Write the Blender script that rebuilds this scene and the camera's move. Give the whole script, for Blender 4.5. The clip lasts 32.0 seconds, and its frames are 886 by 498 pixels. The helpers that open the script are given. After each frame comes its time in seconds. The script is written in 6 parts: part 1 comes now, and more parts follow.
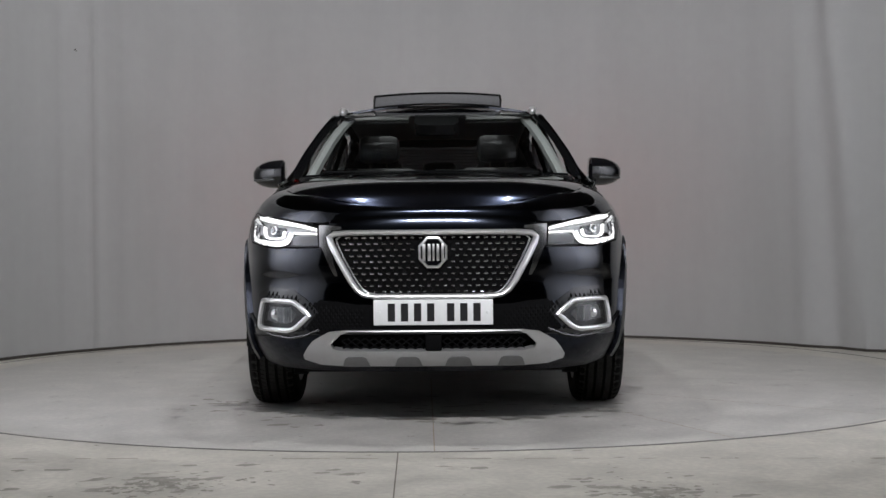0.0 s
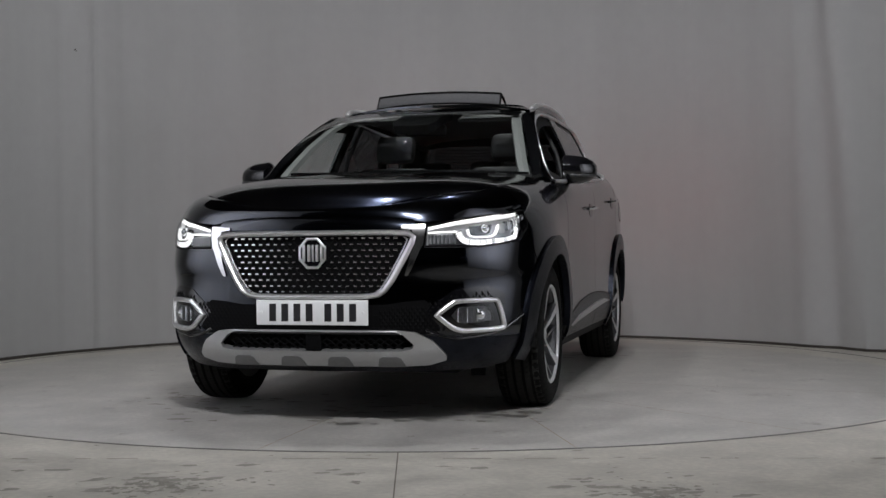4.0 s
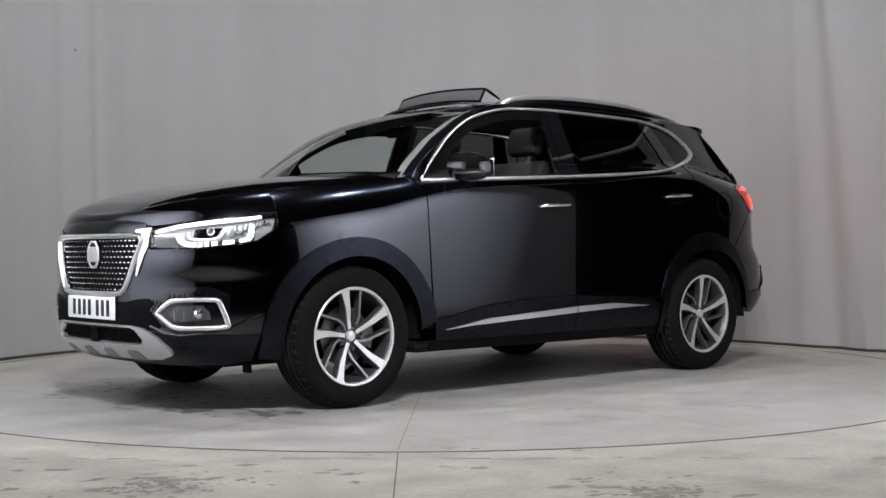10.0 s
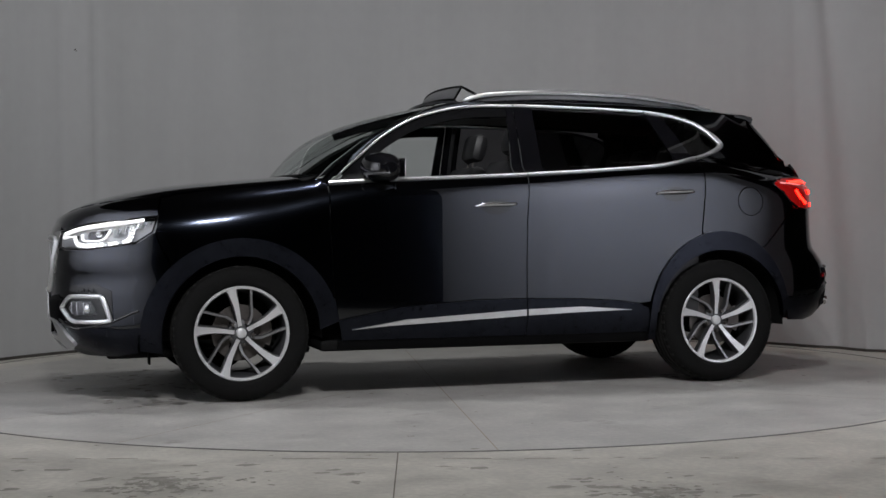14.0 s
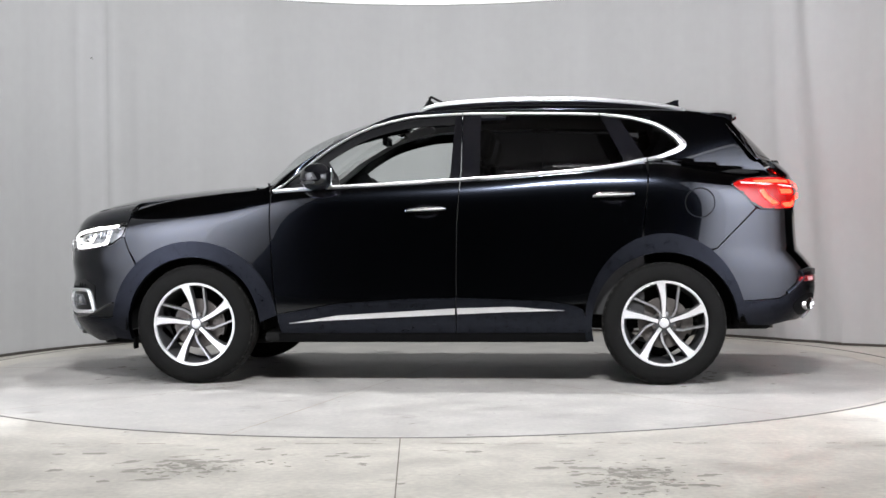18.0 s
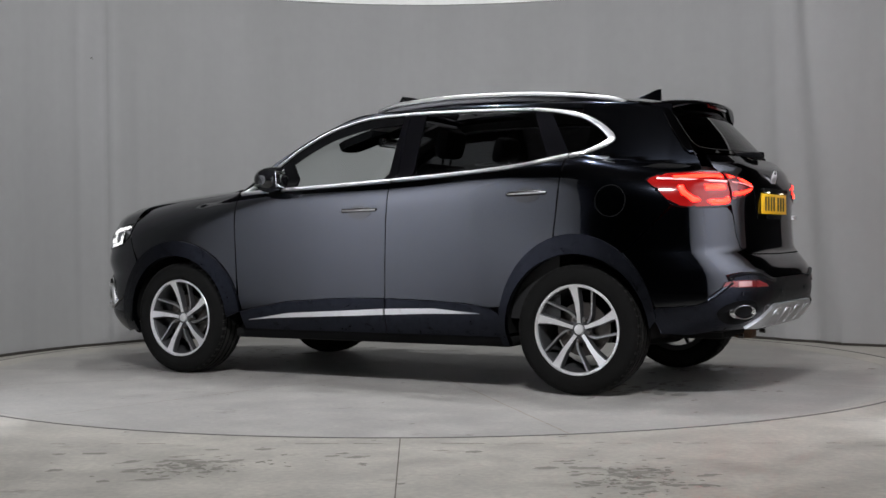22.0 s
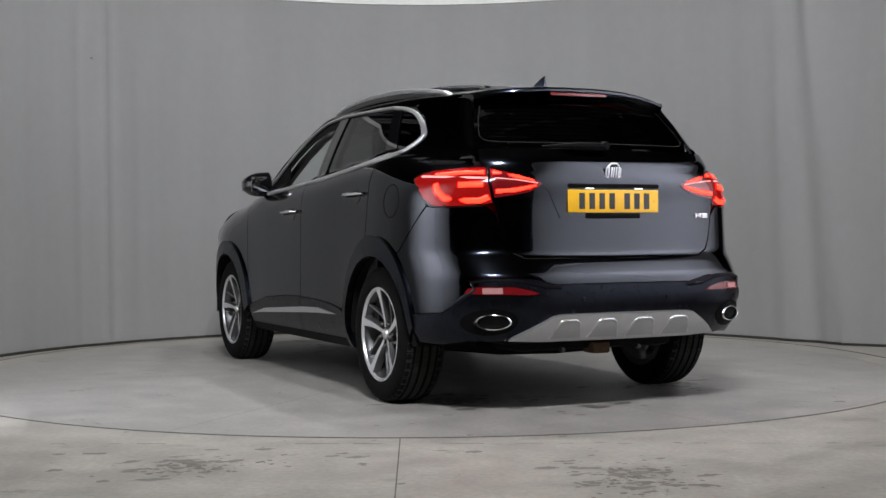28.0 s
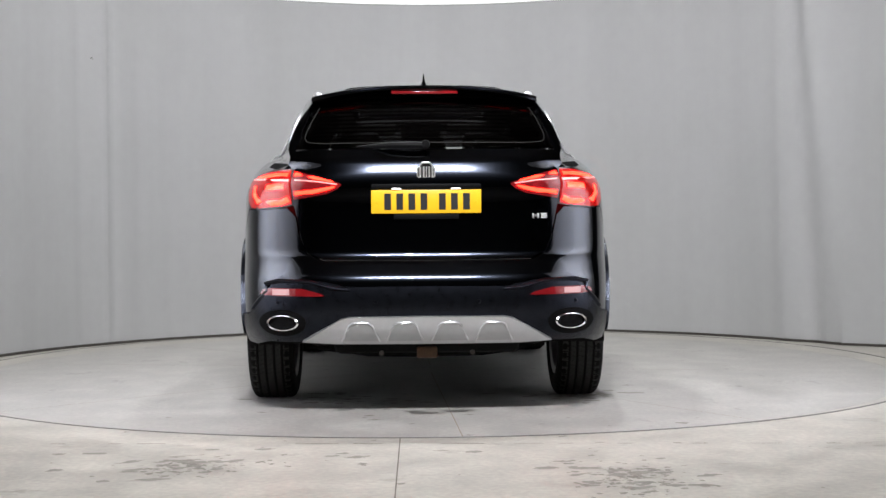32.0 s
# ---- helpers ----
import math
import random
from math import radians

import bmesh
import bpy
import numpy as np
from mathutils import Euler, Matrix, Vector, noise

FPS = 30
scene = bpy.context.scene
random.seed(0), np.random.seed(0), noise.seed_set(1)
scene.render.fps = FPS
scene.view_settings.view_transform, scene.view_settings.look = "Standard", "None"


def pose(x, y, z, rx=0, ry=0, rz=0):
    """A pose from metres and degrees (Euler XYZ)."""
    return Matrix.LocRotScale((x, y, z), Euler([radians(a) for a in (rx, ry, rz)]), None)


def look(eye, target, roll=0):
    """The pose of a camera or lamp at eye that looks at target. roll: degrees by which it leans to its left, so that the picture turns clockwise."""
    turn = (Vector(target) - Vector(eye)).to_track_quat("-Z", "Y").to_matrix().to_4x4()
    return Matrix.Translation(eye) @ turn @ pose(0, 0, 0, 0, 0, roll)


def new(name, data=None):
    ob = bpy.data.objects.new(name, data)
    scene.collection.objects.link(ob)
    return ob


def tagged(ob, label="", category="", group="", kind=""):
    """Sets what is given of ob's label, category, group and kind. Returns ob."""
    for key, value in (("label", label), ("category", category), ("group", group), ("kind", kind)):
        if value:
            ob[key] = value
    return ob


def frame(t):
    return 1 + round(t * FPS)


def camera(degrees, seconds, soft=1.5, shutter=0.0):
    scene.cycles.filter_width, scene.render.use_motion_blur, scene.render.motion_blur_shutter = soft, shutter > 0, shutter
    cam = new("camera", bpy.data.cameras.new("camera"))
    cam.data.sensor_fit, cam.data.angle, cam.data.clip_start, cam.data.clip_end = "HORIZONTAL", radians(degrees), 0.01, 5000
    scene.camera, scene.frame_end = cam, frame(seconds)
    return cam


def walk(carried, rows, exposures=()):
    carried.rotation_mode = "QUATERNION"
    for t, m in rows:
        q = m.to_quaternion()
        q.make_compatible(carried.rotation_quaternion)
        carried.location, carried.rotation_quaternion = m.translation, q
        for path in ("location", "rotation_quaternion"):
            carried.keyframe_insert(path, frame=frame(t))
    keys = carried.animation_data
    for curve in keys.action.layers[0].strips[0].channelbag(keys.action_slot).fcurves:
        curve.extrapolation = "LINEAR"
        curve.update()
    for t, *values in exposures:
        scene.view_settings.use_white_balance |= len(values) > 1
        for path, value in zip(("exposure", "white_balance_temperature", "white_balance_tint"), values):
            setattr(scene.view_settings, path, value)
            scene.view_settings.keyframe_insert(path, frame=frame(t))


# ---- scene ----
# ---- camera: stands outside the round booth, and is set back half a metre once, side-on to the car ----
cam = camera(38.41, 32.0)


def stand(dist, height, right, down):
    """A camera pose on the booth's axis, by its distance, height and the angles by which it is turned."""
    eye = Vector((0, -dist, height))
    aim = Vector((math.sin(right), math.cos(right), -math.tan(down)))
    return look(eye, eye + aim * dist, -0.47)


NEAR = stand(7.759, 0.789, 0.0099, 0.0026)
BACK = stand(8.260, 0.846, 0.0106, 0.0091)
walk(cam, [(0, NEAR), (14.5, NEAR), (16.5, BACK), (32, BACK)],
     [(0, -0.12), (1.5, -0.12), (3.0, -0.33), (6.0, -0.75), (7.0, -0.12), (9.0, 0.33), (11.0, 0.0), (13.0, -0.52), (14.5, -0.45), (16.5, 0.85),
      (19.0, 0.95), (20.0, 0.95), (21.0, 0.47), (22.0, -0.05), (23.0, -0.35), (24.0, -0.47), (25.0, -0.42), (28.0, -0.1), (29.0, -0.1), (30.0, 0.25), (32.0, 0.7)])

# ---- world and lamps ----
world = bpy.data.worlds.new("world")
scene.world = world
world.use_nodes = True
world.node_tree.nodes["Background"].inputs[0].default_value = (0.6, 0.65, 0.75, 1)
world.node_tree.nodes["Background"].inputs[1].default_value = 0.0


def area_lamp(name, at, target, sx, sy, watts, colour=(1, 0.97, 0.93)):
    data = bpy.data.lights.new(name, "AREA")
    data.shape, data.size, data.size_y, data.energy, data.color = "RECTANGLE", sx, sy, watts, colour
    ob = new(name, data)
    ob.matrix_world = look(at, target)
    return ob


# lamps under the hall's ceiling, out of view: three above and behind the camera, two over the turntable, and one added
# to brighten each wing that the paint reflects
for x in (-0.45, 0.0, 0.45):
    lamp = area_lamp("hall_lamp", (x, -7.0, 5.3), (x * 0.4, 0.6, 0.4), 0.03, 0.03, 52, (0.985, 0.99, 1.01))
    lamp.data.spread = radians(96)
for x in (-0.8, 0.8):
    area_lamp("overhead_lamp", (x, 0.3, 5.0), (x, -0.3, 0), 0.03, 0.03, 68, (0.985, 0.99, 1.0))
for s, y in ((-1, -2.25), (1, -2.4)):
    wash = area_lamp("added_wing_wash", (-1.6 * s, 0.2, 3.7), (2.45 * s, y, 1.55), 0.03, 0.03, 112, (0.945, 0.965, 1.07))
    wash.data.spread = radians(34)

# ---- materials ----
def mat(name, colour, rough=0.5, metal=0.0, coat=0.0, emit=None, strength=0.0, grain=0.0, scale=8.0, bump=0.0, bump_scale=200.0, spec=0.5, coat_rough=0.03, rvar=0.0):
    """A principled material with two scales of noise in its colour and, if asked, in roughness and relief."""
    m = bpy.data.materials.new(name)
    m.use_nodes = True
    nt = m.node_tree
    b = nt.nodes["Principled BSDF"]
    b.inputs["Base Color"].default_value = (*colour, 1)
    b.inputs["Roughness"].default_value, b.inputs["Metallic"].default_value = rough, metal
    b.inputs["Coat Weight"].default_value, b.inputs["Coat Roughness"].default_value = coat, coat_rough
    b.inputs["Specular IOR Level"].default_value = spec
    if emit:
        b.inputs["Emission Color"].default_value = (*emit, 1)
        b.inputs["Emission Strength"].default_value = strength
    if grain or bump or rvar:
        tc = nt.nodes.new("ShaderNodeTexCoord")
    if grain or rvar:
        n1, n2 = nt.nodes.new("ShaderNodeTexNoise"), nt.nodes.new("ShaderNodeTexNoise")
        n1.inputs["Scale"].default_value, n2.inputs["Scale"].default_value = scale, scale * 9
        n1.inputs["Detail"].default_value = n2.inputs["Detail"].default_value = 6
        add = nt.nodes.new("ShaderNodeMath")
        add.operation = "ADD"
        for i, n in enumerate((n1, n2)):
            nt.links.new(tc.outputs["Object"], n.inputs["Vector"])
            nt.links.new(n.outputs["Fac"], add.inputs[i])
    if grain:
        r = nt.nodes.new("ShaderNodeMapRange")
        r.inputs["From Min"].default_value, r.inputs["From Max"].default_value = 0.6, 1.4
        r.inputs["To Min"].default_value, r.inputs["To Max"].default_value = 1 - grain, 1 + grain
        nt.links.new(add.outputs[0], r.inputs["Value"])
        mx = nt.nodes.new("ShaderNodeMix")
        mx.data_type, mx.blend_type = "RGBA", "MULTIPLY"
        mx.inputs["Factor"].default_value = 1
        mx.inputs["A"].default_value = (*colour, 1)
        nt.links.new(r.outputs[0], mx.inputs["B"])
        nt.links.new(mx.outputs["Result"], b.inputs["Base Color"])
    if rvar:
        r2 = nt.nodes.new("ShaderNodeMapRange")
        r2.inputs["From Min"].default_value, r2.inputs["From Max"].default_value = 0.6, 1.4
        r2.inputs["To Min"].default_value, r2.inputs["To Max"].default_value = max(rough - rvar, 0.01), rough + rvar
        nt.links.new(add.outputs[0], r2.inputs["Value"])
        nt.links.new(r2.outputs[0], b.inputs["Roughness"])
    if bump:
        n3, bp = nt.nodes.new("ShaderNodeTexNoise"), nt.nodes.new("ShaderNodeBump")
        n3.inputs["Scale"].default_value, n3.inputs["Detail"].default_value = bump_scale, 4
        bp.inputs["Strength"].default_value, bp.inputs["Distance"].default_value = bump, 0.002
        nt.links.new(tc.outputs["Object"], n3.inputs["Vector"])
        nt.links.new(n3.outputs["Fac"], bp.inputs["Height"])
        nt.links.new(bp.outputs["Normal"], b.inputs["Normal"])
    return m


def glass(name, tint, rough=0.0, mix=0.9):
    """Thin tinted glass: a clear pane with the gloss of a real surface."""
    m = bpy.data.materials.new(name)
    m.use_nodes = True
    nt = m.node_tree
    nt.nodes.remove(nt.nodes["Principled BSDF"])
    tr, gl, lw, mx = (nt.nodes.new(k) for k in ("ShaderNodeBsdfTransparent", "ShaderNodeBsdfGlossy", "ShaderNodeLayerWeight", "ShaderNodeMixShader"))
    tr.inputs["Color"].default_value = (*tint, 1)
    gl.inputs["Roughness"].default_value = rough
    lw.inputs["Blend"].default_value = 0.5
    pw, ma = nt.nodes.new("ShaderNodeMath"), nt.nodes.new("ShaderNodeMath")
    pw.operation, ma.operation = "POWER", "MULTIPLY_ADD"
    pw.inputs[1].default_value, ma.inputs[1].default_value, ma.inputs[2].default_value = 5, 0.94, 0.05
    nt.links.new(lw.outputs["Facing"], pw.inputs[0])
    nt.links.new(pw.outputs[0], ma.inputs[0])
    nt.links.new(ma.outputs[0], mx.inputs[0])
    nt.links.new(tr.outputs[0], mx.inputs[1])
    nt.links.new(gl.outputs[0], mx.inputs[2])
    nt.links.new(mx.outputs[0], nt.nodes["Material Output"].inputs["Surface"])
    return m


PAINT = mat("black_paint", (0.020, 0.0230, 0.031), 0.155, 1.0, 1.0, grain=0.05, scale=30, coat_rough=0.008)
PAINT.node_tree.nodes["Principled BSDF"].inputs["Specular Tint"].default_value = (0.46, 0.46, 0.48, 1)
GLOSS_BLACK = mat("gloss_black", (0.004, 0.004, 0.005), 0.035, 0, 0.3, grain=0.1, scale=20)
CLADDING = mat("cladding_plastic", (0.020, 0.022, 0.029), 0.30, 1.0, grain=0.15, scale=25, bump=0.25, bump_scale=900, rvar=0.05)
TRIM_BLACK = mat("matt_black_plastic", (0.003, 0.003, 0.0034), 0.55, grain=0.2, scale=20, spec=0.06)
CHROME = mat("chrome", (0.80, 0.80, 0.81), 0.17, 1.0, grain=0.03, scale=30, rvar=0.03)
SATIN = mat("satin_silver", (0.52, 0.525, 0.535), 0.33, 0.85, grain=0.06, scale=30, rvar=0.06)
ALLOY = mat("machined_alloy", (0.66, 0.66, 0.67), 0.32, 0.6, grain=0.05, scale=60, rvar=0.06)
ALLOY_MID = mat("satin_alloy", (0.30, 0.30, 0.31), 0.36, 0.9, grain=0.06, scale=60, rvar=0.06)
ALLOY_GREY = mat("grey_alloy_paint", (0.085, 0.086, 0.09), 0.42, 0.7, 0.2, grain=0.12, scale=40)
RUBBER = mat("tyre_rubber", (0.0060, 0.0059, 0.0057), 0.75, grain=0.3, scale=18, bump=0.3, bump_scale=500, rvar=0.1, spec=0.06)
TRIM_CHROME = mat("trim_chrome", (0.72, 0.72, 0.73), 0.30, 0.85, grain=0.03, scale=40, rvar=0.04)
TREAD = mat("lighter_tread_rubber", (0.021, 0.0205, 0.0195), 0.8, grain=0.3, scale=18, rvar=0.1, spec=0.12)
STUD = mat("bright_stud", (0.82, 0.82, 0.83), 0.06, 1.0, grain=0.03, scale=60)
BADGE = mat("badge_chrome", (0.88, 0.88, 0.89), 0.36, 1.0, grain=0.03, scale=60)
GLASS = glass("clear_glass", (0.80, 0.84, 0.83))
PRIVACY = glass("privacy_glass", (0.09, 0.09, 0.095))
REAR_GLASS = glass("dark_rear_glass", (0.04, 0.04, 0.042))
LENS = glass("lamp_lens", (0.93, 0.94, 0.95))
SEAL = mat("seal_rubber", (0.13, 0.125, 0.12), 0.8, grain=0.3, scale=10)
STEEL = mat("brake_steel", (0.11, 0.10, 0.095), 0.45, 0.8, grain=0.2, scale=40)
UNDER = mat("underbody_black", (0.006, 0.006, 0.006), 0.8, grain=0.3, scale=12, spec=0.1)
RUST = mat("rusty_metal", (0.10, 0.055, 0.03), 0.75, 0.3, grain=0.4, scale=25)
SEAT = mat("seat_leather", (0.011, 0.011, 0.012), 0.5, grain=0.15, scale=20, bump=0.2, bump_scale=400)
DASH = mat("dash_plastic", (0.009, 0.009, 0.01), 0.55, grain=0.2, scale=20)
LINING = mat("grey_headlining", (0.25, 0.245, 0.24), 0.9, grain=0.08, scale=20, bump=0.2, bump_scale=900)
DRL = mat("white_led", (0.9, 0.9, 0.9), 0.3, emit=(1, 0.98, 0.95), strength=1.1)
REFLECTOR = mat("lamp_reflector", (0.75, 0.76, 0.78), 0.12, 1.0, grain=0.04, scale=40)
LAMP_GREY = mat("lamp_housing_grey", (0.40, 0.405, 0.42), 0.35, 0.35, grain=0.1, scale=40)
RED_LED = mat("red_led", (0.6, 0.02, 0.01), 0.3, emit=(1, 0.005, 0.002), strength=26.0)
RED_LENS = mat("red_lens", (0.10, 0.004, 0.004), 0.12, 0, 0.1, emit=(1, 0.008, 0.006), strength=0.22, grain=0.1, scale=40)
RED_DARK = mat("dark_red_lens", (0.14, 0.006, 0.008), 0.08, 0, 0.8, grain=0.1, scale=40)
PLATE_WHITE = mat("white_plate", (0.72, 0.73, 0.74), 0.35, grain=0.04, scale=30)
PLATE_YELLOW = mat("yellow_plate", (0.72, 0.40, 0.010), 0.35, grain=0.04, scale=30)
PLATE_BLACK = mat("plate_black", (0.012, 0.012, 0.014), 0.4, grain=0.1, scale=30)
CLEAR_RED = mat("pale_red_cell", (0.42, 0.22, 0.22), 0.15, 0, 0.5, grain=0.1, scale=60)
# darker grey that paints the shade of the front skid plate's hollows
SKID_SHADE = mat("skid_shade_grey", (0.22, 0.222, 0.226), 0.45, 0.5, grain=0.1, scale=40)


# ---- helpers for meshes ----
def empty(name, m=None):
    ob = new(name)
    if m:
        ob.matrix_world = m
    return ob


def part(name, bm, material, parent=None, label="", smooth=True):
    """Links a bmesh as one mesh object under a thing or a part."""
    me = bpy.data.meshes.new(name)
    bm.to_mesh(me)
    bm.free()
    me.materials.append(material)
    if smooth:
        me.polygons.foreach_set("use_smooth", [True] * len(me.polygons))
        me.set_sharp_from_angle(angle=radians(38))
    ob = new(name, me)
    if parent:
        ob.parent = parent
    return tagged(ob, label)


def curve(xs, ys):
    """A smooth monotone curve through points (xs rising)."""
    xs, ys = np.array(xs, float), np.array(ys, float)
    h, d = np.diff(xs), np.diff(ys) / np.diff(xs)
    m = np.zeros(len(xs))
    m[0], m[-1] = d[0], d[-1]
    for i in range(1, len(xs) - 1):
        if d[i - 1] * d[i] > 0:
            w1, w2 = 2 * h[i] + h[i - 1], h[i] + 2 * h[i - 1]
            m[i] = (w1 + w2) / (w1 / d[i - 1] + w2 / d[i])

    def f(x):
        x = min(max(x, xs[0]), xs[-1])
        i = min(max(int(np.searchsorted(xs, x)) - 1, 0), len(xs) - 2)
        t = (x - xs[i]) / h[i]
        return float(ys[i] * (1 + 2 * t) * (1 - t) ** 2 + h[i] * m[i] * t * (1 - t) ** 2 + ys[i + 1] * t * t * (3 - 2 * t) + h[i] * m[i + 1] * t * t * (t - 1))
    return f


def box(bm, x0, x1, y0, y1, z0, z1, bevel=0.0, m=None):
    """Adds a box, bevelled on all edges."""
    vs = bmesh.ops.create_cube(bm, size=1, matrix=Matrix.Translation(((x0 + x1) / 2, (y0 + y1) / 2, (z0 + z1) / 2)) @ Matrix.Diagonal((x1 - x0, y1 - y0, z1 - z0, 1)))["verts"]
    if bevel:
        es = list({e for v in vs for e in v.link_edges})
        r = bmesh.ops.bevel(bm, geom=es, offset=bevel, segments=2, affect="EDGES", profile=0.5)
        vs = list({v for f in r["faces"] for v in f.verts} | {v for v in vs if v.is_valid})
    if m:
        bmesh.ops.transform(bm, matrix=m, verts=vs)
    return bm


def tube(bm, pts, r, n=10, closed=False, flat=1.0, up=(0, 0, 1), caps=True):
    """Adds a tube along points; r may be a number or a list; flat squashes it along up."""
    pts = [Vector(q) for q in pts]
    rings, k = [], len(pts)
    for i, q in enumerate(pts):
        a = pts[(i - 1) % k] if closed or i else pts[0]
        b = pts[(i + 1) % k] if closed or i < k - 1 else pts[-1]
        d = (b - a).normalized()
        s = d.cross(Vector(up)).normalized()
        u = s.cross(d)
        ri = r[i] if isinstance(r, (list, tuple)) else r
        rings.append([bm.verts.new(q + s * (ri * math.cos(2 * math.pi * j / n)) + u * (ri * flat * math.sin(2 * math.pi * j / n))) for j in range(n)])
    for i in range(k if closed else k - 1):
        a, b = rings[i], rings[(i + 1) % k]
        for j in range(n):
            bm.faces.new((a[j], a[(j + 1) % n], b[(j + 1) % n], b[j]))
    if caps and not closed:
        bm.faces.new(rings[0])
        bm.faces.new(rings[-1][::-1])
    return bm


def spun(bm, profile, n=48, axis="y"):
    """Adds a body of revolution about the y axis from (radius, y) points, closed as a ring profile."""
    rings = []
    for j in range(n):
        a = 2 * math.pi * j / n
        rings.append([bm.verts.new((r * math.cos(a), y, r * math.sin(a))) for r, y in profile])
    for j in range(n):
        a, b = rings[j], rings[(j + 1) % n]
        for i in range(len(profile) - 1):
            if profile[i][0] < 1e-6 and profile[i + 1][0] < 1e-6:
                continue
            bm.faces.new((a[i], a[i + 1], b[i + 1], b[i]))
    bmesh.ops.remove_doubles(bm, verts=bm.verts, dist=1e-6)
    return bm


def loft(bm, rows, close=False):
    """Adds a grid of quads through rows of points."""
    vr = [[bm.verts.new(q) for q in r] for r in rows]
    for a, b in zip(vr, vr[1:]):
        for j in range(len(a) - (0 if close else 1)):
            bm.faces.new((a[j], a[(j + 1) % len(a)], b[(j + 1) % len(a)], b[j]))
    return bm


def sheet(name, outline, chart, material, parent=None, label="", step=0.03, thick=0.014, lift=0.0, holes=(), side=1, uv=False):
    """A curved panel: the flat outline is cut into a fine grid, laid on the chart's surface, and its edge is folded inwards."""
    bm = bmesh.new()
    bm.faces.new([bm.verts.new((u, v, 0)) for u, v in outline])
    for k, (no) in ((0, (1, 0, 0)), (1, (0, 1, 0))):
        lo, hi = min(q[k] for q in outline), max(q[k] for q in outline)
        n = max(1, math.ceil((hi - lo) / step))
        for i in range(1, n):
            c = lo + (hi - lo) * i / n
            bmesh.ops.bisect_plane(bm, geom=bm.verts[:] + bm.edges[:] + bm.faces[:], plane_co=(c if k == 0 else 0, c if k else 0, 0), plane_no=no, dist=1e-5)
    if holes:
        dead = [f for f in bm.faces if any(h(*f.calc_center_median().xy) for h in holes)]
        bmesh.ops.delete(bm, geom=dead, context="FACES")
    bmesh.ops.triangulate(bm, faces=[f for f in bm.faces if len(f.verts) > 4])
    e = 0.004
    norms = []
    for f in bm.faces[:]:
        if f.calc_area() < 1e-9:
            f.normal_flip()
    rim = [ed for ed in bm.edges if len(ed.link_faces) == 1]
    ext = bmesh.ops.extrude_edge_only(bm, edges=rim)
    inner = {v for v in ext["geom"] if isinstance(v, bmesh.types.BMVert)}
    bm.verts.ensure_lookup_table()
    bm.verts.index_update()
    flip = None
    for v in bm.verts:
        u, w = v.co.x, v.co.y
        q = Vector(chart(u, w))
        a, b = Vector(chart(u + e, w)) - Vector(chart(u - e, w)), Vector(chart(u, w + e)) - Vector(chart(u, w - e))
        nrm = a.cross(b).normalized()
        if flip is None:
            out = q - Vector((q.x * 0.75, 0, 0.6))
            flip = -1 if nrm.dot(out) < 0 else 1
        nrm *= flip
        q = q + nrm * (lift - (thick if v in inner else 0))
        v.co = (q.x, q.y * side, q.z)
        norms.append((nrm.x, nrm.y * side, nrm.z))
    bmesh.ops.recalc_face_normals(bm, faces=bm.faces)
    face = max((f for f in bm.faces if not any(v in inner for v in f.verts)), key=lambda f: f.calc_area())
    if face.normal.dot(Vector(norms[face.verts[0].index])) < 0:
        bmesh.ops.reverse_faces(bm, faces=bm.faces)
    rims = [any(v in inner for v in f.verts) for f in bm.faces]
    me = bpy.data.meshes.new(name)
    bm.to_mesh(me)
    bm.free()
    me.materials.append(material)
    me.polygons.foreach_set("use_smooth", [True] * len(me.polygons))
    loops = []
    for pl, is_rim in zip(me.polygons, rims):
        for vi in pl.vertices:
            loops.append(tuple(pl.normal) if is_rim else norms[vi])
    me.normals_split_custom_set(loops)
    ob = new(name, me)
    if parent:
        ob.parent = parent
    return tagged(ob, label)


# ---- the booth ----
WALL_R, WALL_TOP, GAP = 3.34, 2.968, radians(38)
ENTRY_MID = 91
ENTRY = radians(79), radians(103)  # the way in for cars, between the drapes


def concrete(name, colour, joint=None):
    m = mat(name, colour, 0.50, grain=0.36, scale=4.2, bump=0.25, bump_scale=120, rvar=0.12)
    nt = m.node_tree
    b = nt.nodes["Principled BSDF"]
    old = b.inputs["Base Color"].links[0].from_socket
    tc = nt.nodes.new("ShaderNodeTexCoord")
    mp, nz, rp = nt.nodes.new("ShaderNodeMapping"), nt.nodes.new("ShaderNodeTexNoise"), nt.nodes.new("ShaderNodeValToRGB")
    mp.inputs["Scale"].default_value = (1.0, 1.6, 1)
    nz.inputs["Scale"].default_value, nz.inputs["Detail"].default_value, nz.inputs["Roughness"].default_value = 2.4, 9, 0.72
    rp.color_ramp.elements[0].position, rp.color_ramp.elements[0].color = 0.29, (0.42, 0.40, 0.38, 1)
    rp.color_ramp.elements[1].position, rp.color_ramp.elements[1].color = 0.40, (1, 1, 1, 1)
    mx = nt.nodes.new("ShaderNodeMix")
    mx.data_type, mx.blend_type = "RGBA", "MULTIPLY"
    mx.inputs["Factor"].default_value = 0.8
    nt.links.new(tc.outputs["Object"], mp.inputs["Vector"])
    nt.links.new(mp.outputs[0], nz.inputs["Vector"])
    nt.links.new(nz.outputs["Fac"], rp.inputs[0])
    nt.links.new(old, mx.inputs["A"])
    nt.links.new(rp.outputs[0], mx.inputs["B"])
    nt.links.new(mx.outputs["Result"], b.inputs["Base Color"])
    return m


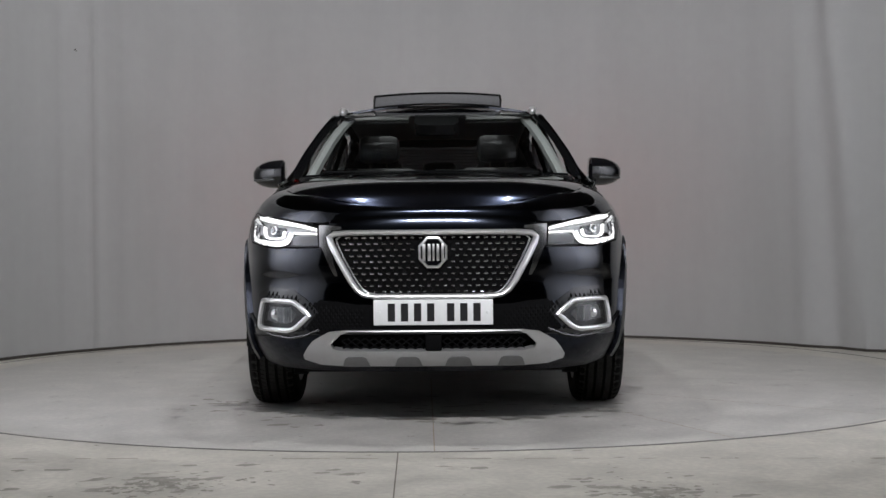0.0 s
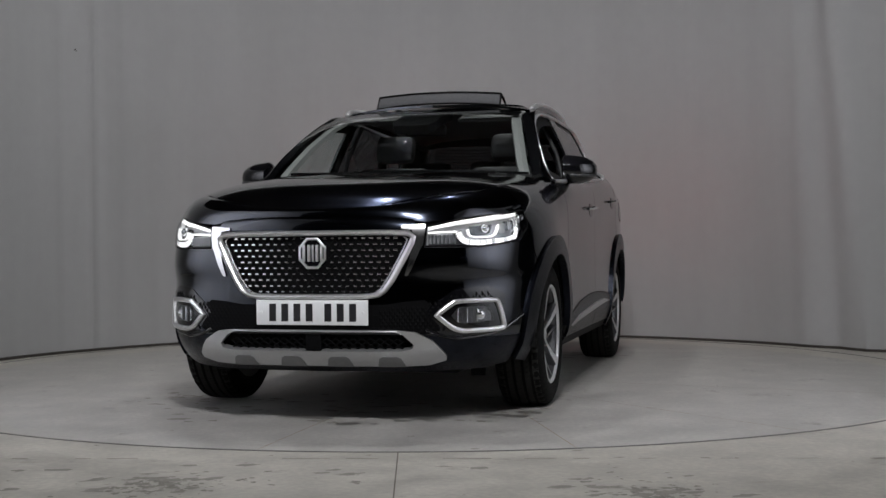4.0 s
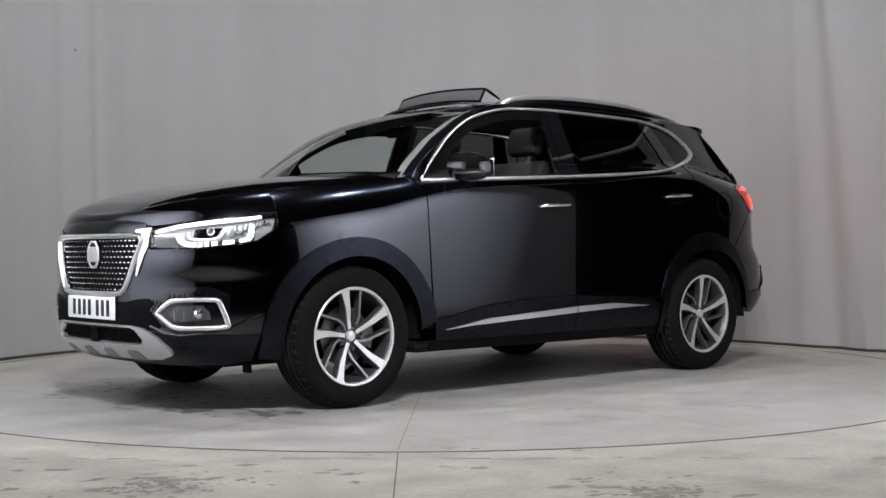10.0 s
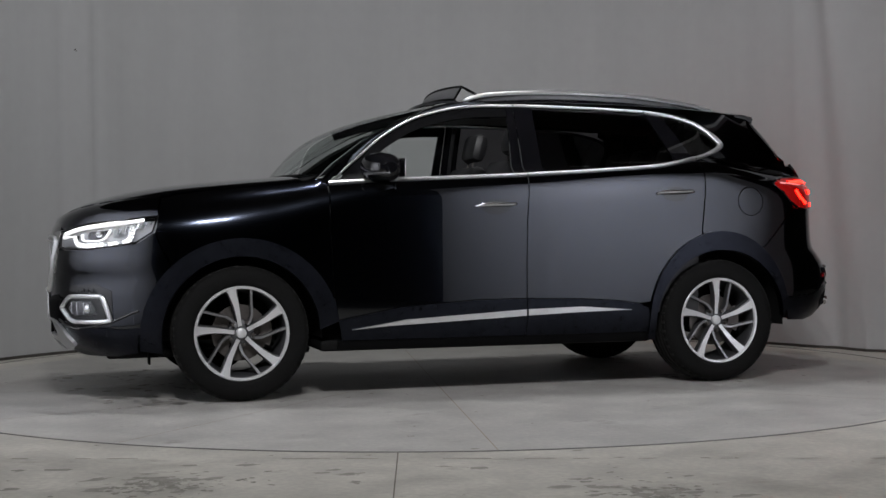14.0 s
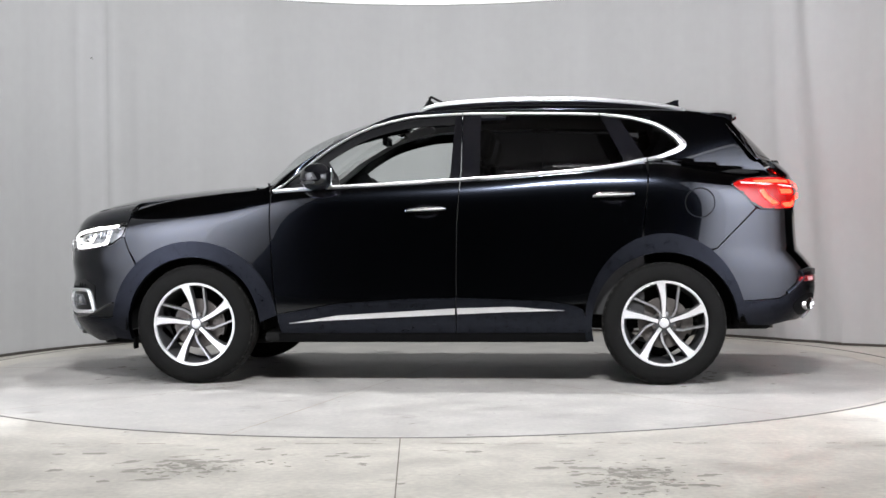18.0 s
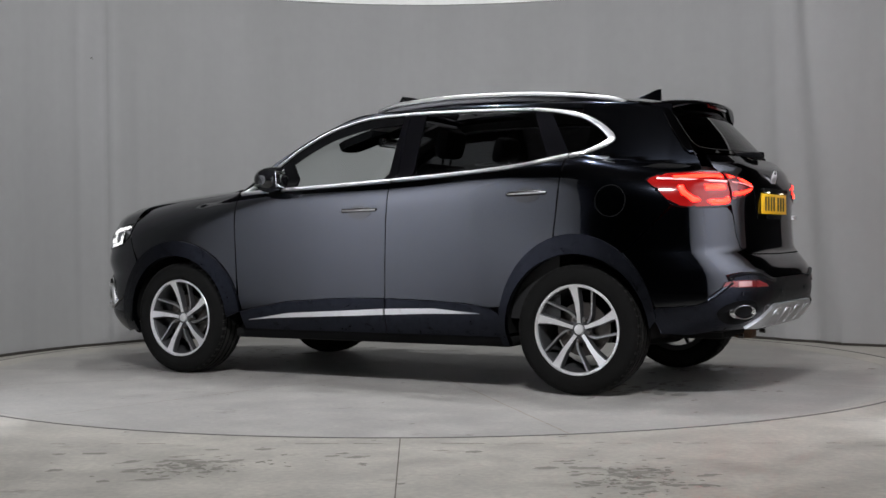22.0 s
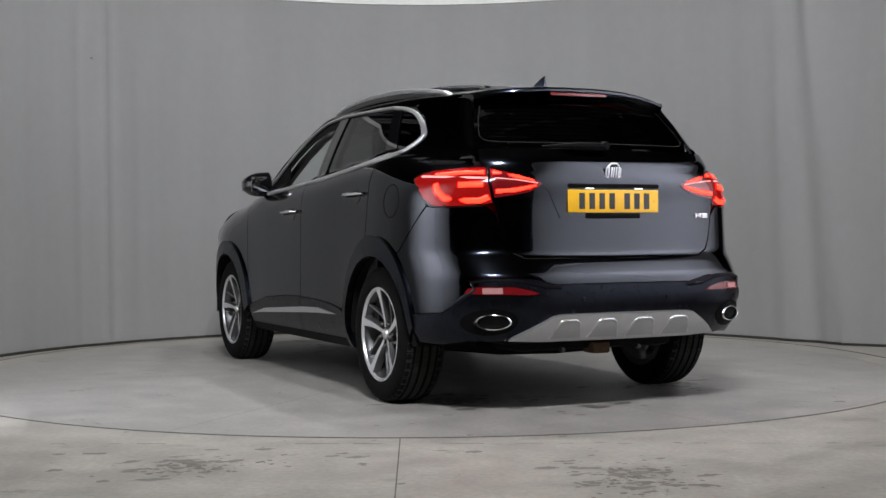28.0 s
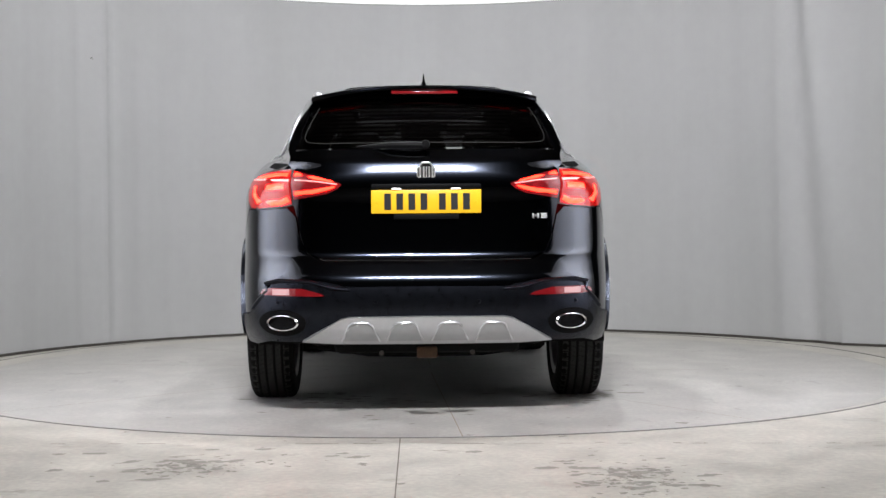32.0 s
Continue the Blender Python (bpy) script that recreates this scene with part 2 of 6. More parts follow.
CONCRETE = concrete("concrete_floor", (0.335, 0.320, 0.284))
DISC = concrete("turntable_concrete", (0.300, 0.292, 0.274))
CLOTH = mat("booth_cloth", (0.292, 0.293, 0.292), 0.85, grain=0.035, scale=1.2, bump=0.06, bump_scale=300)


def streaked(m):
    """Adds soft upright streaks, as of hung cloth, to a material's colour."""
    nt = m.node_tree
    b = nt.nodes["Principled BSDF"]
    old = b.inputs["Base Color"].links[0].from_socket
    tc, mp, nz, rg, mx = (nt.nodes.new(k) for k in ("ShaderNodeTexCoord", "ShaderNodeMapping", "ShaderNodeTexNoise", "ShaderNodeMapRange", "ShaderNodeMix"))
    mp.inputs["Scale"].default_value = (1, 1, 0.07)
    nz.inputs["Scale"].default_value, nz.inputs["Detail"].default_value, nz.inputs["Roughness"].default_value = 3.2, 7, 0.55
    rg.inputs["From Min"].default_value, rg.inputs["From Max"].default_value = 0.3, 0.7
    rg.inputs["To Min"].default_value, rg.inputs["To Max"].default_value = 0.955, 1.04
    mx.data_type, mx.blend_type = "RGBA", "MULTIPLY"
    mx.inputs["Factor"].default_value = 1
    nt.links.new(tc.outputs["Object"], mp.inputs["Vector"])
    nt.links.new(mp.outputs[0], nz.inputs["Vector"])
    nt.links.new(nz.outputs["Fac"], rg.inputs["Value"])
    nt.links.new(old, mx.inputs["A"])
    nt.links.new(rg.outputs[0], mx.inputs["B"])
    nt.links.new(mx.outputs["Result"], b.inputs["Base Color"])


streaked(CLOTH)
HALL = mat("dark_hall", (0.025, 0.025, 0.027), 0.8, grain=0.2, scale=2)
DARK_BROWN = mat("dark_brown", (0.035, 0.03, 0.026), 0.9, grain=0.4, scale=9)
RIM = mat("white_rim", (0.82, 0.82, 0.81), 0.6, grain=0.05, scale=5)
CEIL = mat("beige_ceiling", (0.09, 0.08, 0.072), 0.8, grain=0.08, scale=2)


def floors():
    # fixed concrete with a round hole for the turntable
    n, bm = 128, bmesh.new()
    rows = []
    for r, z in ((2.902, -0.06), (2.902, 0.0), (3.6, 0), (5, 0), (9, 0), (14, 0)):
        rows.append([(r * math.cos(2 * math.pi * i / n), r * math.sin(2 * math.pi * i / n), z) for i in range(n)])
    loft(bm, rows, True)
    bmesh.ops.recalc_face_normals(bm, faces=bm.faces)
    tagged(part("floor", bm, CONCRETE), "worn pale concrete floor with stains and joints", "floor", kind="structure")
    bm = bmesh.new()
    loft(bm, [[(q * math.cos(2 * math.pi * i / n), q * math.sin(2 * math.pi * i / n) + 0.2, z) for i in range(n)] for q, z in ((3.094, 0.0), (3.094, 0.003), (3.106, 0.003), (3.106, 0.0))], True)
    tagged(part("trim_ring", bm, SEAL), "thin dark seal round the turntable", "seal", kind="structure")
    bm = bmesh.new()
    loft(bm, [[(q * math.cos(2 * math.pi * i / n), q * math.sin(2 * math.pi * i / n), z) for i in range(n)] for q, z in ((2.901, -0.05), (2.901, -0.004), (2.8995, 0.0), (2, 0), (1, 0))], True)
    bm.faces.new([v for v in bm.verts if abs(math.hypot(v.co.x, v.co.y) - 1) < 1e-4])
    bmesh.ops.recalc_face_normals(bm, faces=bm.faces)
    ob = tagged(part("turntable", bm, DISC), "round pale concrete turntable flush with the floor", "turntable")
    return ob


def foot(a, out):
    """A point of the backdrop's plan: round, then straight wings that close in on the opening."""
    lim = math.pi - GAP
    b = max(-lim, min(lim, a))
    x, y = (WALL_R + out) * math.sin(b) + 0.04, (WALL_R + out) * math.cos(b) + 0.02
    f = (abs(a) - lim) / 0.3 if abs(a) > lim else 0
    ex, ey = math.copysign(1.80 + out, a), -3.62
    return (x + (ex - x) * f, y + (ey - y) * f)


def turns(n, piece=None):
    """Angles along the backdrop: all of it, or its long piece (0) or short piece (1) beside the way in."""
    lim = math.pi - GAP + 0.3
    a, b = (-lim, lim) if piece is None else (-lim, ENTRY[0]) if piece == 0 else (ENTRY[1], lim)
    return [a + (b - a) * i / n for i in range(n + 1)]


def wall():
    zs = [0.012, 0.03, 0.3, 0.8, 1.4, 2.0, 2.6, WALL_TOP]
    rnd = random.Random(4)
    waves = [(rnd.uniform(8, 60), rnd.uniform(0, 6.28), rnd.uniform(0.3, 1)) for _ in range(14)]

    def fold(a, z):
        s = sum(w * math.sin(f * a + ph + 0.25 * z) for f, ph, w in waves) * 0.0005
        for c, wd, dep, lean in ((59.5, 1.6, 0.034, -1.6), (63.5, 1.1, -0.030, -2.2), (67.5, 1.6, 0.020, -2.6), (56, 1.2, -0.010, -0.6), (-51.3, 0.6, 0.016, -0.1), (-52.6, 0.5, -0.010, -0.1), (-47, 0.9, 0.008, -0.1), (-57, 0.7, 0.009, -0.1), (-42, 1.0, 0.006, 0.1), (25, 2.0, 0.008, 0.3), (38, 1.4, 0.007, -0.3)):
            x = (math.degrees(a) - c + lean * (1.5 - z)) / wd
            s += (1.5 if c > 50 else 0.7) * dep * math.exp(-x * x)
        # the drape beside the way in falls back from the round
        f = min(max((math.degrees(a) - 59 - 2.2 * (1.5 - z) * 0.6) / 17, 0), 1) if math.degrees(a) < ENTRY_MID else 0
        return s + 0.32 * f * f * (3 - 2 * f)
    for piece, n in ((0, 420), (1, 60)):
        bm, rows = bmesh.new(), []
        for rr in (0, 0.02):
            for z in (zs if rr == 0 else zs[::-1]):
                rows.append([(*foot(a, fold(a, z) + rr), z) for a in turns(n, piece)])
        loft(bm, rows + [rows[0]])
        bmesh.ops.recalc_face_normals(bm, faces=bm.faces)
        tagged(part("wall_booth" if piece == 0 else "wall_wing", bm, CLOTH), "tall curved pale grey cloth backdrop with soft vertical folds" if piece == 0 else "pale grey cloth wing of the booth beside the way in", "backdrop", kind="structure")
        # dirt and the dark of the gap under the cloth, both in one brown
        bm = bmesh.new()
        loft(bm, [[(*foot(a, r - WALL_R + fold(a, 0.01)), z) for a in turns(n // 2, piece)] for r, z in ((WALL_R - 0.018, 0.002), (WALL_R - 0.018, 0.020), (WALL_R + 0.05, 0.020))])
        tagged(part("wall_base", bm, DARK_BROWN), "dark brown strip for dirt and the dark gap along the foot of the backdrop", "gap", kind="structure")
    bm = bmesh.new()
    loft(bm, [[(*foot(a, r - WALL_R + fold(a, WALL_TOP)), z) for a in turns(200)] for r, z in ((WALL_R - 0.01, WALL_TOP), (WALL_R - 0.01, WALL_TOP + 0.05), (WALL_R + 0.06, WALL_TOP + 0.05), (WALL_R + 0.06, WALL_TOP), (WALL_R - 0.01, WALL_TOP))])
    tagged(part("trim_rim", bm, RIM), "white hoop along the top of the backdrop", "trim", kind="structure")


def hall():
    for nm, a in (("wall_north", (-9, 9, 8.0, 8.2, 0, 6.4)), ("wall_south", (-9, 9, -13.2, -13, 0, 6.4)), ("wall_east", (8.8, 9, -13, 8, 0, 6.4)), ("wall_west", (-9, -8.8, -13, 8, 0, 6.4)), ("ceiling", (-9, 9, -13.2, 8.2, 5.6, 5.8))):
        bm = box(bmesh.new(), *a)
        tagged(part(nm, bm, CEIL if nm == "ceiling" else HALL, smooth=False), ("plain beige hall ceiling" if nm == "ceiling" else "plain dark hall wall"), "ceiling" if nm == "ceiling" else "wall", kind="structure")


STAIN = mat("old_stain", (0.185, 0.175, 0.152), 0.75, grain=0.45, scale=14)
STAIN_SOFT = mat("faint_stain", (0.20, 0.19, 0.168), 0.7, grain=0.25, scale=14)
DARK_SMOOTH = mat("dark_smooth_concrete", (0.11, 0.105, 0.095), 0.3, grain=0.3, scale=14)
JOINT = mat("joint_filler", (0.10, 0.09, 0.075), 0.85, grain=0.5, scale=12)
TAN = mat("tan_joint", (0.26, 0.22, 0.17), 0.8, grain=0.35, scale=12)


def blot(bm, x, y, r, z, rnd, long=1.0, turn=0.0):
    """Adds a flat ragged patch."""
    n = 13
    k = [rnd.uniform(0.45, 1.15) for _ in range(n)]
    q = [(r * long * k[i] * math.cos(2 * math.pi * i / n), r * k[i] * math.sin(2 * math.pi * i / n)) for i in range(n)]
    c, s = math.cos(turn), math.sin(turn)
    bm.faces.new([bm.verts.new((x + c * a - s * b, y + s * a + c * b, z)) for a, b in q])


def strip(bm, x0, y0, x1, y1, w, z, breaks=0.0, rnd=None):
    """Adds a thin line on the floor, in uneven pieces where it is worn."""
    d = Vector((x1 - x0, y1 - y0))
    n = max(1, int(d.length / 0.06))
    u = Vector((-d.y, d.x)).normalized()
    for i in range(n):
        if rnd and rnd.random() < breaks:
            continue
        k = rnd.uniform(0.5, 1.3) if rnd else 1
        a, b = Vector((x0, y0)) + d * (i / n), Vector((x0, y0)) + d * ((i + 1.0) / n)
        bm.faces.new([bm.verts.new((*(q + u * (e * w * k / 2)), z)) for q, e in ((a, -1), (b, -1), (b, 1), (a, 1))])


def floor_marks(disc):
    rnd = random.Random(11)
    bm = bmesh.new()
    strip(bm, -0.13, -2.91, -0.115, -4.6, 0.0045, 0.0015)
    tagged(part("trim_joint", bm, JOINT, smooth=False), "thin dark joint between concrete slabs", "joint", kind="structure")
    bm = bmesh.new()
    strip(bm, -2.0, -2.94, 2.2, -3.17, 0.010, 0.0015, 0.62, rnd)
    tagged(part("trim_seam", bm, STAIN, smooth=False), "worn dashed seam across the concrete", "seam", kind="structure")
    bm = bmesh.new()
    for cx, cy, n, sx, sy in ((-0.90, -3.55, 190, 0.085, 0.10), (0.70, -3.85, 230, 0.10, 0.17), (-0.66, -3.42, 20, 0.12, 0.08), (0.0, -3.4, 30, 1.4, 0.5)):
        for _ in range(n):
            blot(bm, rnd.gauss(cx, sx), rnd.gauss(cy, sy), 0.002 + 0.013 * rnd.random() ** 2, 0.001 + rnd.random() * 0.0004, rnd, rnd.uniform(1, 1.7), rnd.uniform(0, 3.1))
    tagged(part("floor_stain", bm, STAIN, smooth=False), "dark flaked stains on the concrete", "stain", kind="stuff")
    bm = bmesh.new()
    for cx, cy, n, sx, sy in ((-0.88, -3.56, 34, 0.11, 0.12), (0.72, -3.86, 44, 0.14, 0.18), (-0.5, -3.3, 14, 0.5, 0.15), (0.2, -3.6, 26, 1.3, 0.5)):
        for _ in range(n):
            blot(bm, rnd.gauss(cx, sx), rnd.gauss(cy, sy), rnd.uniform(0.006, 0.032), 0.0005 + rnd.random() * 0.0003, rnd, rnd.uniform(1, 2.4), rnd.uniform(-0.3, 0.9))
    tagged(part("worn_patch", bm, STAIN_SOFT, smooth=False), "faint worn patches on the concrete", "stain", kind="stuff")
    # joints and tyre marks that turn with the table
    for a in ((0.2, 0.0, 2.895, 0.06), (-0.34, -1.84, 0.57, 2.84), (0.3, 0.30, 1.95, 2.12), (-0.35, 0.45, -1.92, 2.16), (-0.3, 0.0, -2.895, -0.09), (0.95, 0.60, 2.60, 1.27), (-1.2, -0.62, -2.5, -1.45)):
        bm = bmesh.new()
        strip(bm, *a, 0.005, 0.0012)
        part("joint", bm, TAN, disc, smooth=False)
    bm = bmesh.new()
    for cx, cy, n, sx, sy in ((1.7, -0.1, 60, 0.3, 0.55), (1.35, -0.9, 18, 0.10, 0.16), (1.5, 0.8, 16, 0.2, 0.2), (-1.55, 0.55, 30, 0.12, 0.2), (-1.5, -0.75, 26, 0.14, 0.2), (-1.9, 0.1, 26, 0.4, 0.6), (0, 0, 120, 1.3, 1.3)):
        for _ in range(n):
            x, y = rnd.gauss(cx, sx), rnd.gauss(cy, sy)
            if math.hypot(x, y) < 2.8:
                blot(bm, x, y, rnd.uniform(0.006, 0.034) if n < 100 else rnd.uniform(0.003, 0.012), 0.001 + rnd.random() * 0.0004, rnd, rnd.uniform(1, 2), rnd.uniform(1.2, 1.9))
    tagged(part("tyre_mark", bm, STAIN_SOFT, disc, smooth=False), kind="stuff")
    bm = bmesh.new()
    for cx, cy, n, sx, sy in ((1.75, -0.1, 16, 0.25, 0.5), (-1.5, 0.55, 12, 0.1, 0.15), (-1.5, -0.8, 14, 0.1, 0.12), (1.3, -0.95, 8, 0.05, 0.1)):
        for _ in range(n):
            blot(bm, rnd.gauss(cx, sx), rnd.gauss(cy, sy), rnd.uniform(0.01, 0.035), 0.0016 + rnd.random() * 0.0003, rnd, rnd.uniform(1, 1.8), rnd.uniform(1.2, 1.9))
    tagged(part("oil_mark", bm, STAIN, disc, smooth=False), kind="stuff")
    # dark, smoother patches by the wheels and under both bumpers
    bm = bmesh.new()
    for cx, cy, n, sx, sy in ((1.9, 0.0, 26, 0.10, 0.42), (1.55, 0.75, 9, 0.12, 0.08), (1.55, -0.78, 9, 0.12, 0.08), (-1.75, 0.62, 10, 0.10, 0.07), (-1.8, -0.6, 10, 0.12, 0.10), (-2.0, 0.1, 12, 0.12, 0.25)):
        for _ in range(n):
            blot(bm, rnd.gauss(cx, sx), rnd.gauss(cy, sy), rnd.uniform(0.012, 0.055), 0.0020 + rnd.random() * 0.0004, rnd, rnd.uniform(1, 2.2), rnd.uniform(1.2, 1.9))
    tagged(part("dark_floor_patch", bm, DARK_SMOOTH, disc, smooth=False), kind="stuff")


def wall_mark():
    bm = bmesh.new()
    rnd = random.Random(2)
    for x, z in ((0, 0), (0.018, -0.006), (0.010, 0.004)):
        a = radians(-55.0) + x / WALL_R
        c = Vector((*foot(a, -0.006), 2.30 + z))
        u = Vector((math.cos(a), -math.sin(a), 0))
        bm.faces.new([bm.verts.new(c + u * (0.008 * math.cos(t) * rnd.uniform(0.5, 1)) + Vector((0, 0, 0.005 * math.sin(t) * rnd.uniform(0.5, 1)))) for t in np.linspace(0, 6.28, 10)[:-1]])
    tagged(part("wall_mark", bm, DARK_BROWN, smooth=False), "small dark mark on the cloth backdrop", "mark", kind="structure")


turntable = floors()
floor_marks(turntable)
wall()
wall_mark()
hall()


# ---- the car's surface: x forward, y to its left, z up, in metres ----
X1, ZS = 1.15, 0.82
XF = curve([0.18, 0.22, 0.28, 0.36, 0.5, 0.7, 0.84, 0.90, 0.95, 1.05, 1.2], [2.08, 2.14, 2.235, 2.285, 2.30, 2.30, 2.292, 2.28, 2.245, 2.15, 1.95])
XR = curve([0.22, 0.30, 0.36, 0.44, 0.54, 0.65, 0.72, 0.78, 1.0, 1.10, 1.20, 1.28, 1.4, 1.6], [-1.98, -2.08, -2.18, -2.25, -2.275, -2.265, -2.22, -2.175, -2.165, -2.175, -2.15, -2.07, -1.97, -1.80])
WZ = curve([0.18, 0.24, 0.30, 0.36, 0.42, 0.48, 0.56, 0.68, 0.82, 2.0], [0.82, 0.862, 0.893, 0.914, 0.921, 0.923, 0.9225, 0.922, 0.922, 0.9221])
ZT = curve([-2.3, -1.9, -1.6, -1.3, -1.02, -0.21, 0.3, 0.86, 1.08, 1.24, 1.63, 1.92, 2.06, 2.15, 2.25, 2.4], [1.23, 1.25, 1.29, 1.335, 1.335, 1.274, 1.248, 1.207, 1.182, 1.170, 1.134, 1.085, 1.048, 1.015, 0.958, 0.90])
PW = curve([-2.3, -1.9, -1.2, 0.6, 0.95, 1.2, 1.7, 2.3], [4.5, 5.0, 7.0, 7.0, 5.0, 3.6, 2.6, 2.4])
GT = curve([-2.2, -1.9, -1.49, -0.9, -0.4, 0.0, 0.2, 0.45, 0.72, 0.9, 0.95], [0.76, 0.835, 0.935, 1.0, 1.0, 0.970, 0.950, 0.932, 0.945, 0.985, 0.99])


def green_y(x, z):
    """Half width of the cabin above the belt."""
    lean = 0.185 + 0.04 * min(max((-1.35 - x) / 0.45, 0), 1)
    return (0.835 - lean * (max(z - 1.13, 0) / 0.45) ** 1.3) * GT(x)


def width(x, z):
    w = WZ(z)
    for c in (1.36, -1.38):
        w += 0.024 * math.exp(-((x - c) / 0.36) ** 2 - ((z - 0.60) / 0.30) ** 2)
    if z > ZS:
        w *= max(1 - min((z - ZS) / (ZT(x) - ZS), 0.9999) ** PW(x), 1e-4) ** 0.263
    return w


def plan(x, z):
    d = (x - X1) / (XF(z) - X1) if x > X1 else (x + X1) / (XR(z) + X1) if x < -X1 else 0
    k = 3.25 if x > 0 else 4.4
    return max(1 - min(d, 0.9999) ** k, 1e-4) ** (1 / k)


def side_y(x, z):
    a = width(x, z) * plan(x, z)
    if x > 0.95 or z < 1.0:
        return a
    b, k = green_y(x, z), 0.05
    h = max(k - abs(a - b), 0) / k
    return max(a, b) + h * h * h * k / 6


def side(x, z):
    return (x, side_y(x, z), z)


def nose(a, z):
    """The front, by the angle a from the middle line about a point on the axis."""
    x, length = 1.9, XF(z) - X1
    for _ in range(3):
        r = ((abs(math.cos(a)) / length) ** 3.25 + (abs(math.sin(a)) / width(x, z)) ** 3.25) ** (-1 / 3.25)
        x = X1 + r * math.cos(a)
    # a swelling under the lamp and a hollow over the fog lamp
    r += (0.012 * math.exp(-((z - 0.715) / 0.05) ** 2) - 0.012 * math.exp(-((z - 0.625) / 0.03) ** 2)) * math.exp(-((abs(a) - 0.62) / 0.2) ** 2)
    return (X1 + r * math.cos(a), r * math.sin(a), z)


def tail(a, z):
    x, length = -1.9, -XR(z) - X1
    for _ in range(3):
        r = ((abs(math.cos(a)) / length) ** 4.4 + (abs(math.sin(a)) / width(x, min(z, 1.17))) ** 4.4) ** (-1 / 4.4)
        x = -X1 - r * math.cos(a)
    return (x, r * math.sin(a), z)


def solve_angle(f, k, value, z):
    lo, hi = 0.0, math.pi / 2
    for _ in range(30):
        mid = (lo + hi) / 2
        q = abs(f(mid, z)[k])
        if (q < abs(value)) == (k == 1):
            lo = mid
        else:
            hi = mid
    return lo


def NY(y, z):
    a = solve_angle(nose, 1, y, z)
    return (math.copysign(a, y), z)


def NX(x, z):
    return (solve_angle(nose, 0, x, z), z)


def TY(y, z):
    a = solve_angle(tail, 1, y, z)
    return (math.copysign(a, y), z)


def TX(x, z):
    return (solve_angle(tail, 0, x, z), z)


def top(x, y):
    """Bonnet height."""
    w = WZ(ZS) * plan(x, ZS)
    return (x, y, ZS + (ZT(x) - ZS) * max(1 - min(abs(y) / w, 0.9999) ** (3.8 + max(x - 1.5, 0) * 1.4), 1e-4) ** (1 / PW(x)))


ROOF = curve([-1.95, -1.7, -1.4, -1.0, -0.6, -0.2, 0.1, 0.35], [1.575, 1.605, 1.640, 1.662, 1.670, 1.664, 1.643, 1.610])


def roof(x, y):
    return (x, y, ROOF(x) - 0.055 * (abs(y) / 0.6) ** 2.6)


def screen(y, z):
    """Windscreen."""
    s = (z - 1.17) / 0.43
    return (1.09 - 0.87 * s - (0.36 + 1.05 * max(s, 0) * (1 - (y / 0.74) ** 2)) * s * (s - 1) - 0.17 * (y / 0.74) ** 2, y, z)


def back_glass(y, z):
    s = (z - 1.28) / 0.28
    return (-2.085 + 0.27 * s + 0.03 * s * (s - 1) + 0.17 * (y / 0.66) ** 2.2 if y >= 0 else back_glass(-y, z)[0], y, z)


def arc(cx, cz, a, b, t0, t1, n=18):
    return [(cx + a * math.cos(radians(t0 + (t1 - t0) * i / n)), cz + b * math.sin(radians(t0 + (t1 - t0) * i / n))) for i in range(n + 1)]


def bonnet_edge(x):
    return 0.765 - 0.10 * max((x - 1.1) / 0.9, 0) ** 1.6


def mirrored(pts):
    """A half outline from the middle line outwards and back, with its mirror image."""
    return pts + [(-a, b) for a, b in pts[::-1] if abs(a) > 1e-6]


car = empty("car")
tagged(car, "glossy black family SUV with chrome trim, parked on the turntable", "car")
FRONT_ARCH, REAR_ARCH = (1.36, 0.345, 0.50, 0.488), (-1.36, 0.345, 0.446, 0.512)


LEAD = [(1.94, 0.655), (2.05, 0.57), (2.14, 0.47), (2.20, 0.36), (2.235, 0.24), (2.25, 0.12), (2.253, 0.0)]


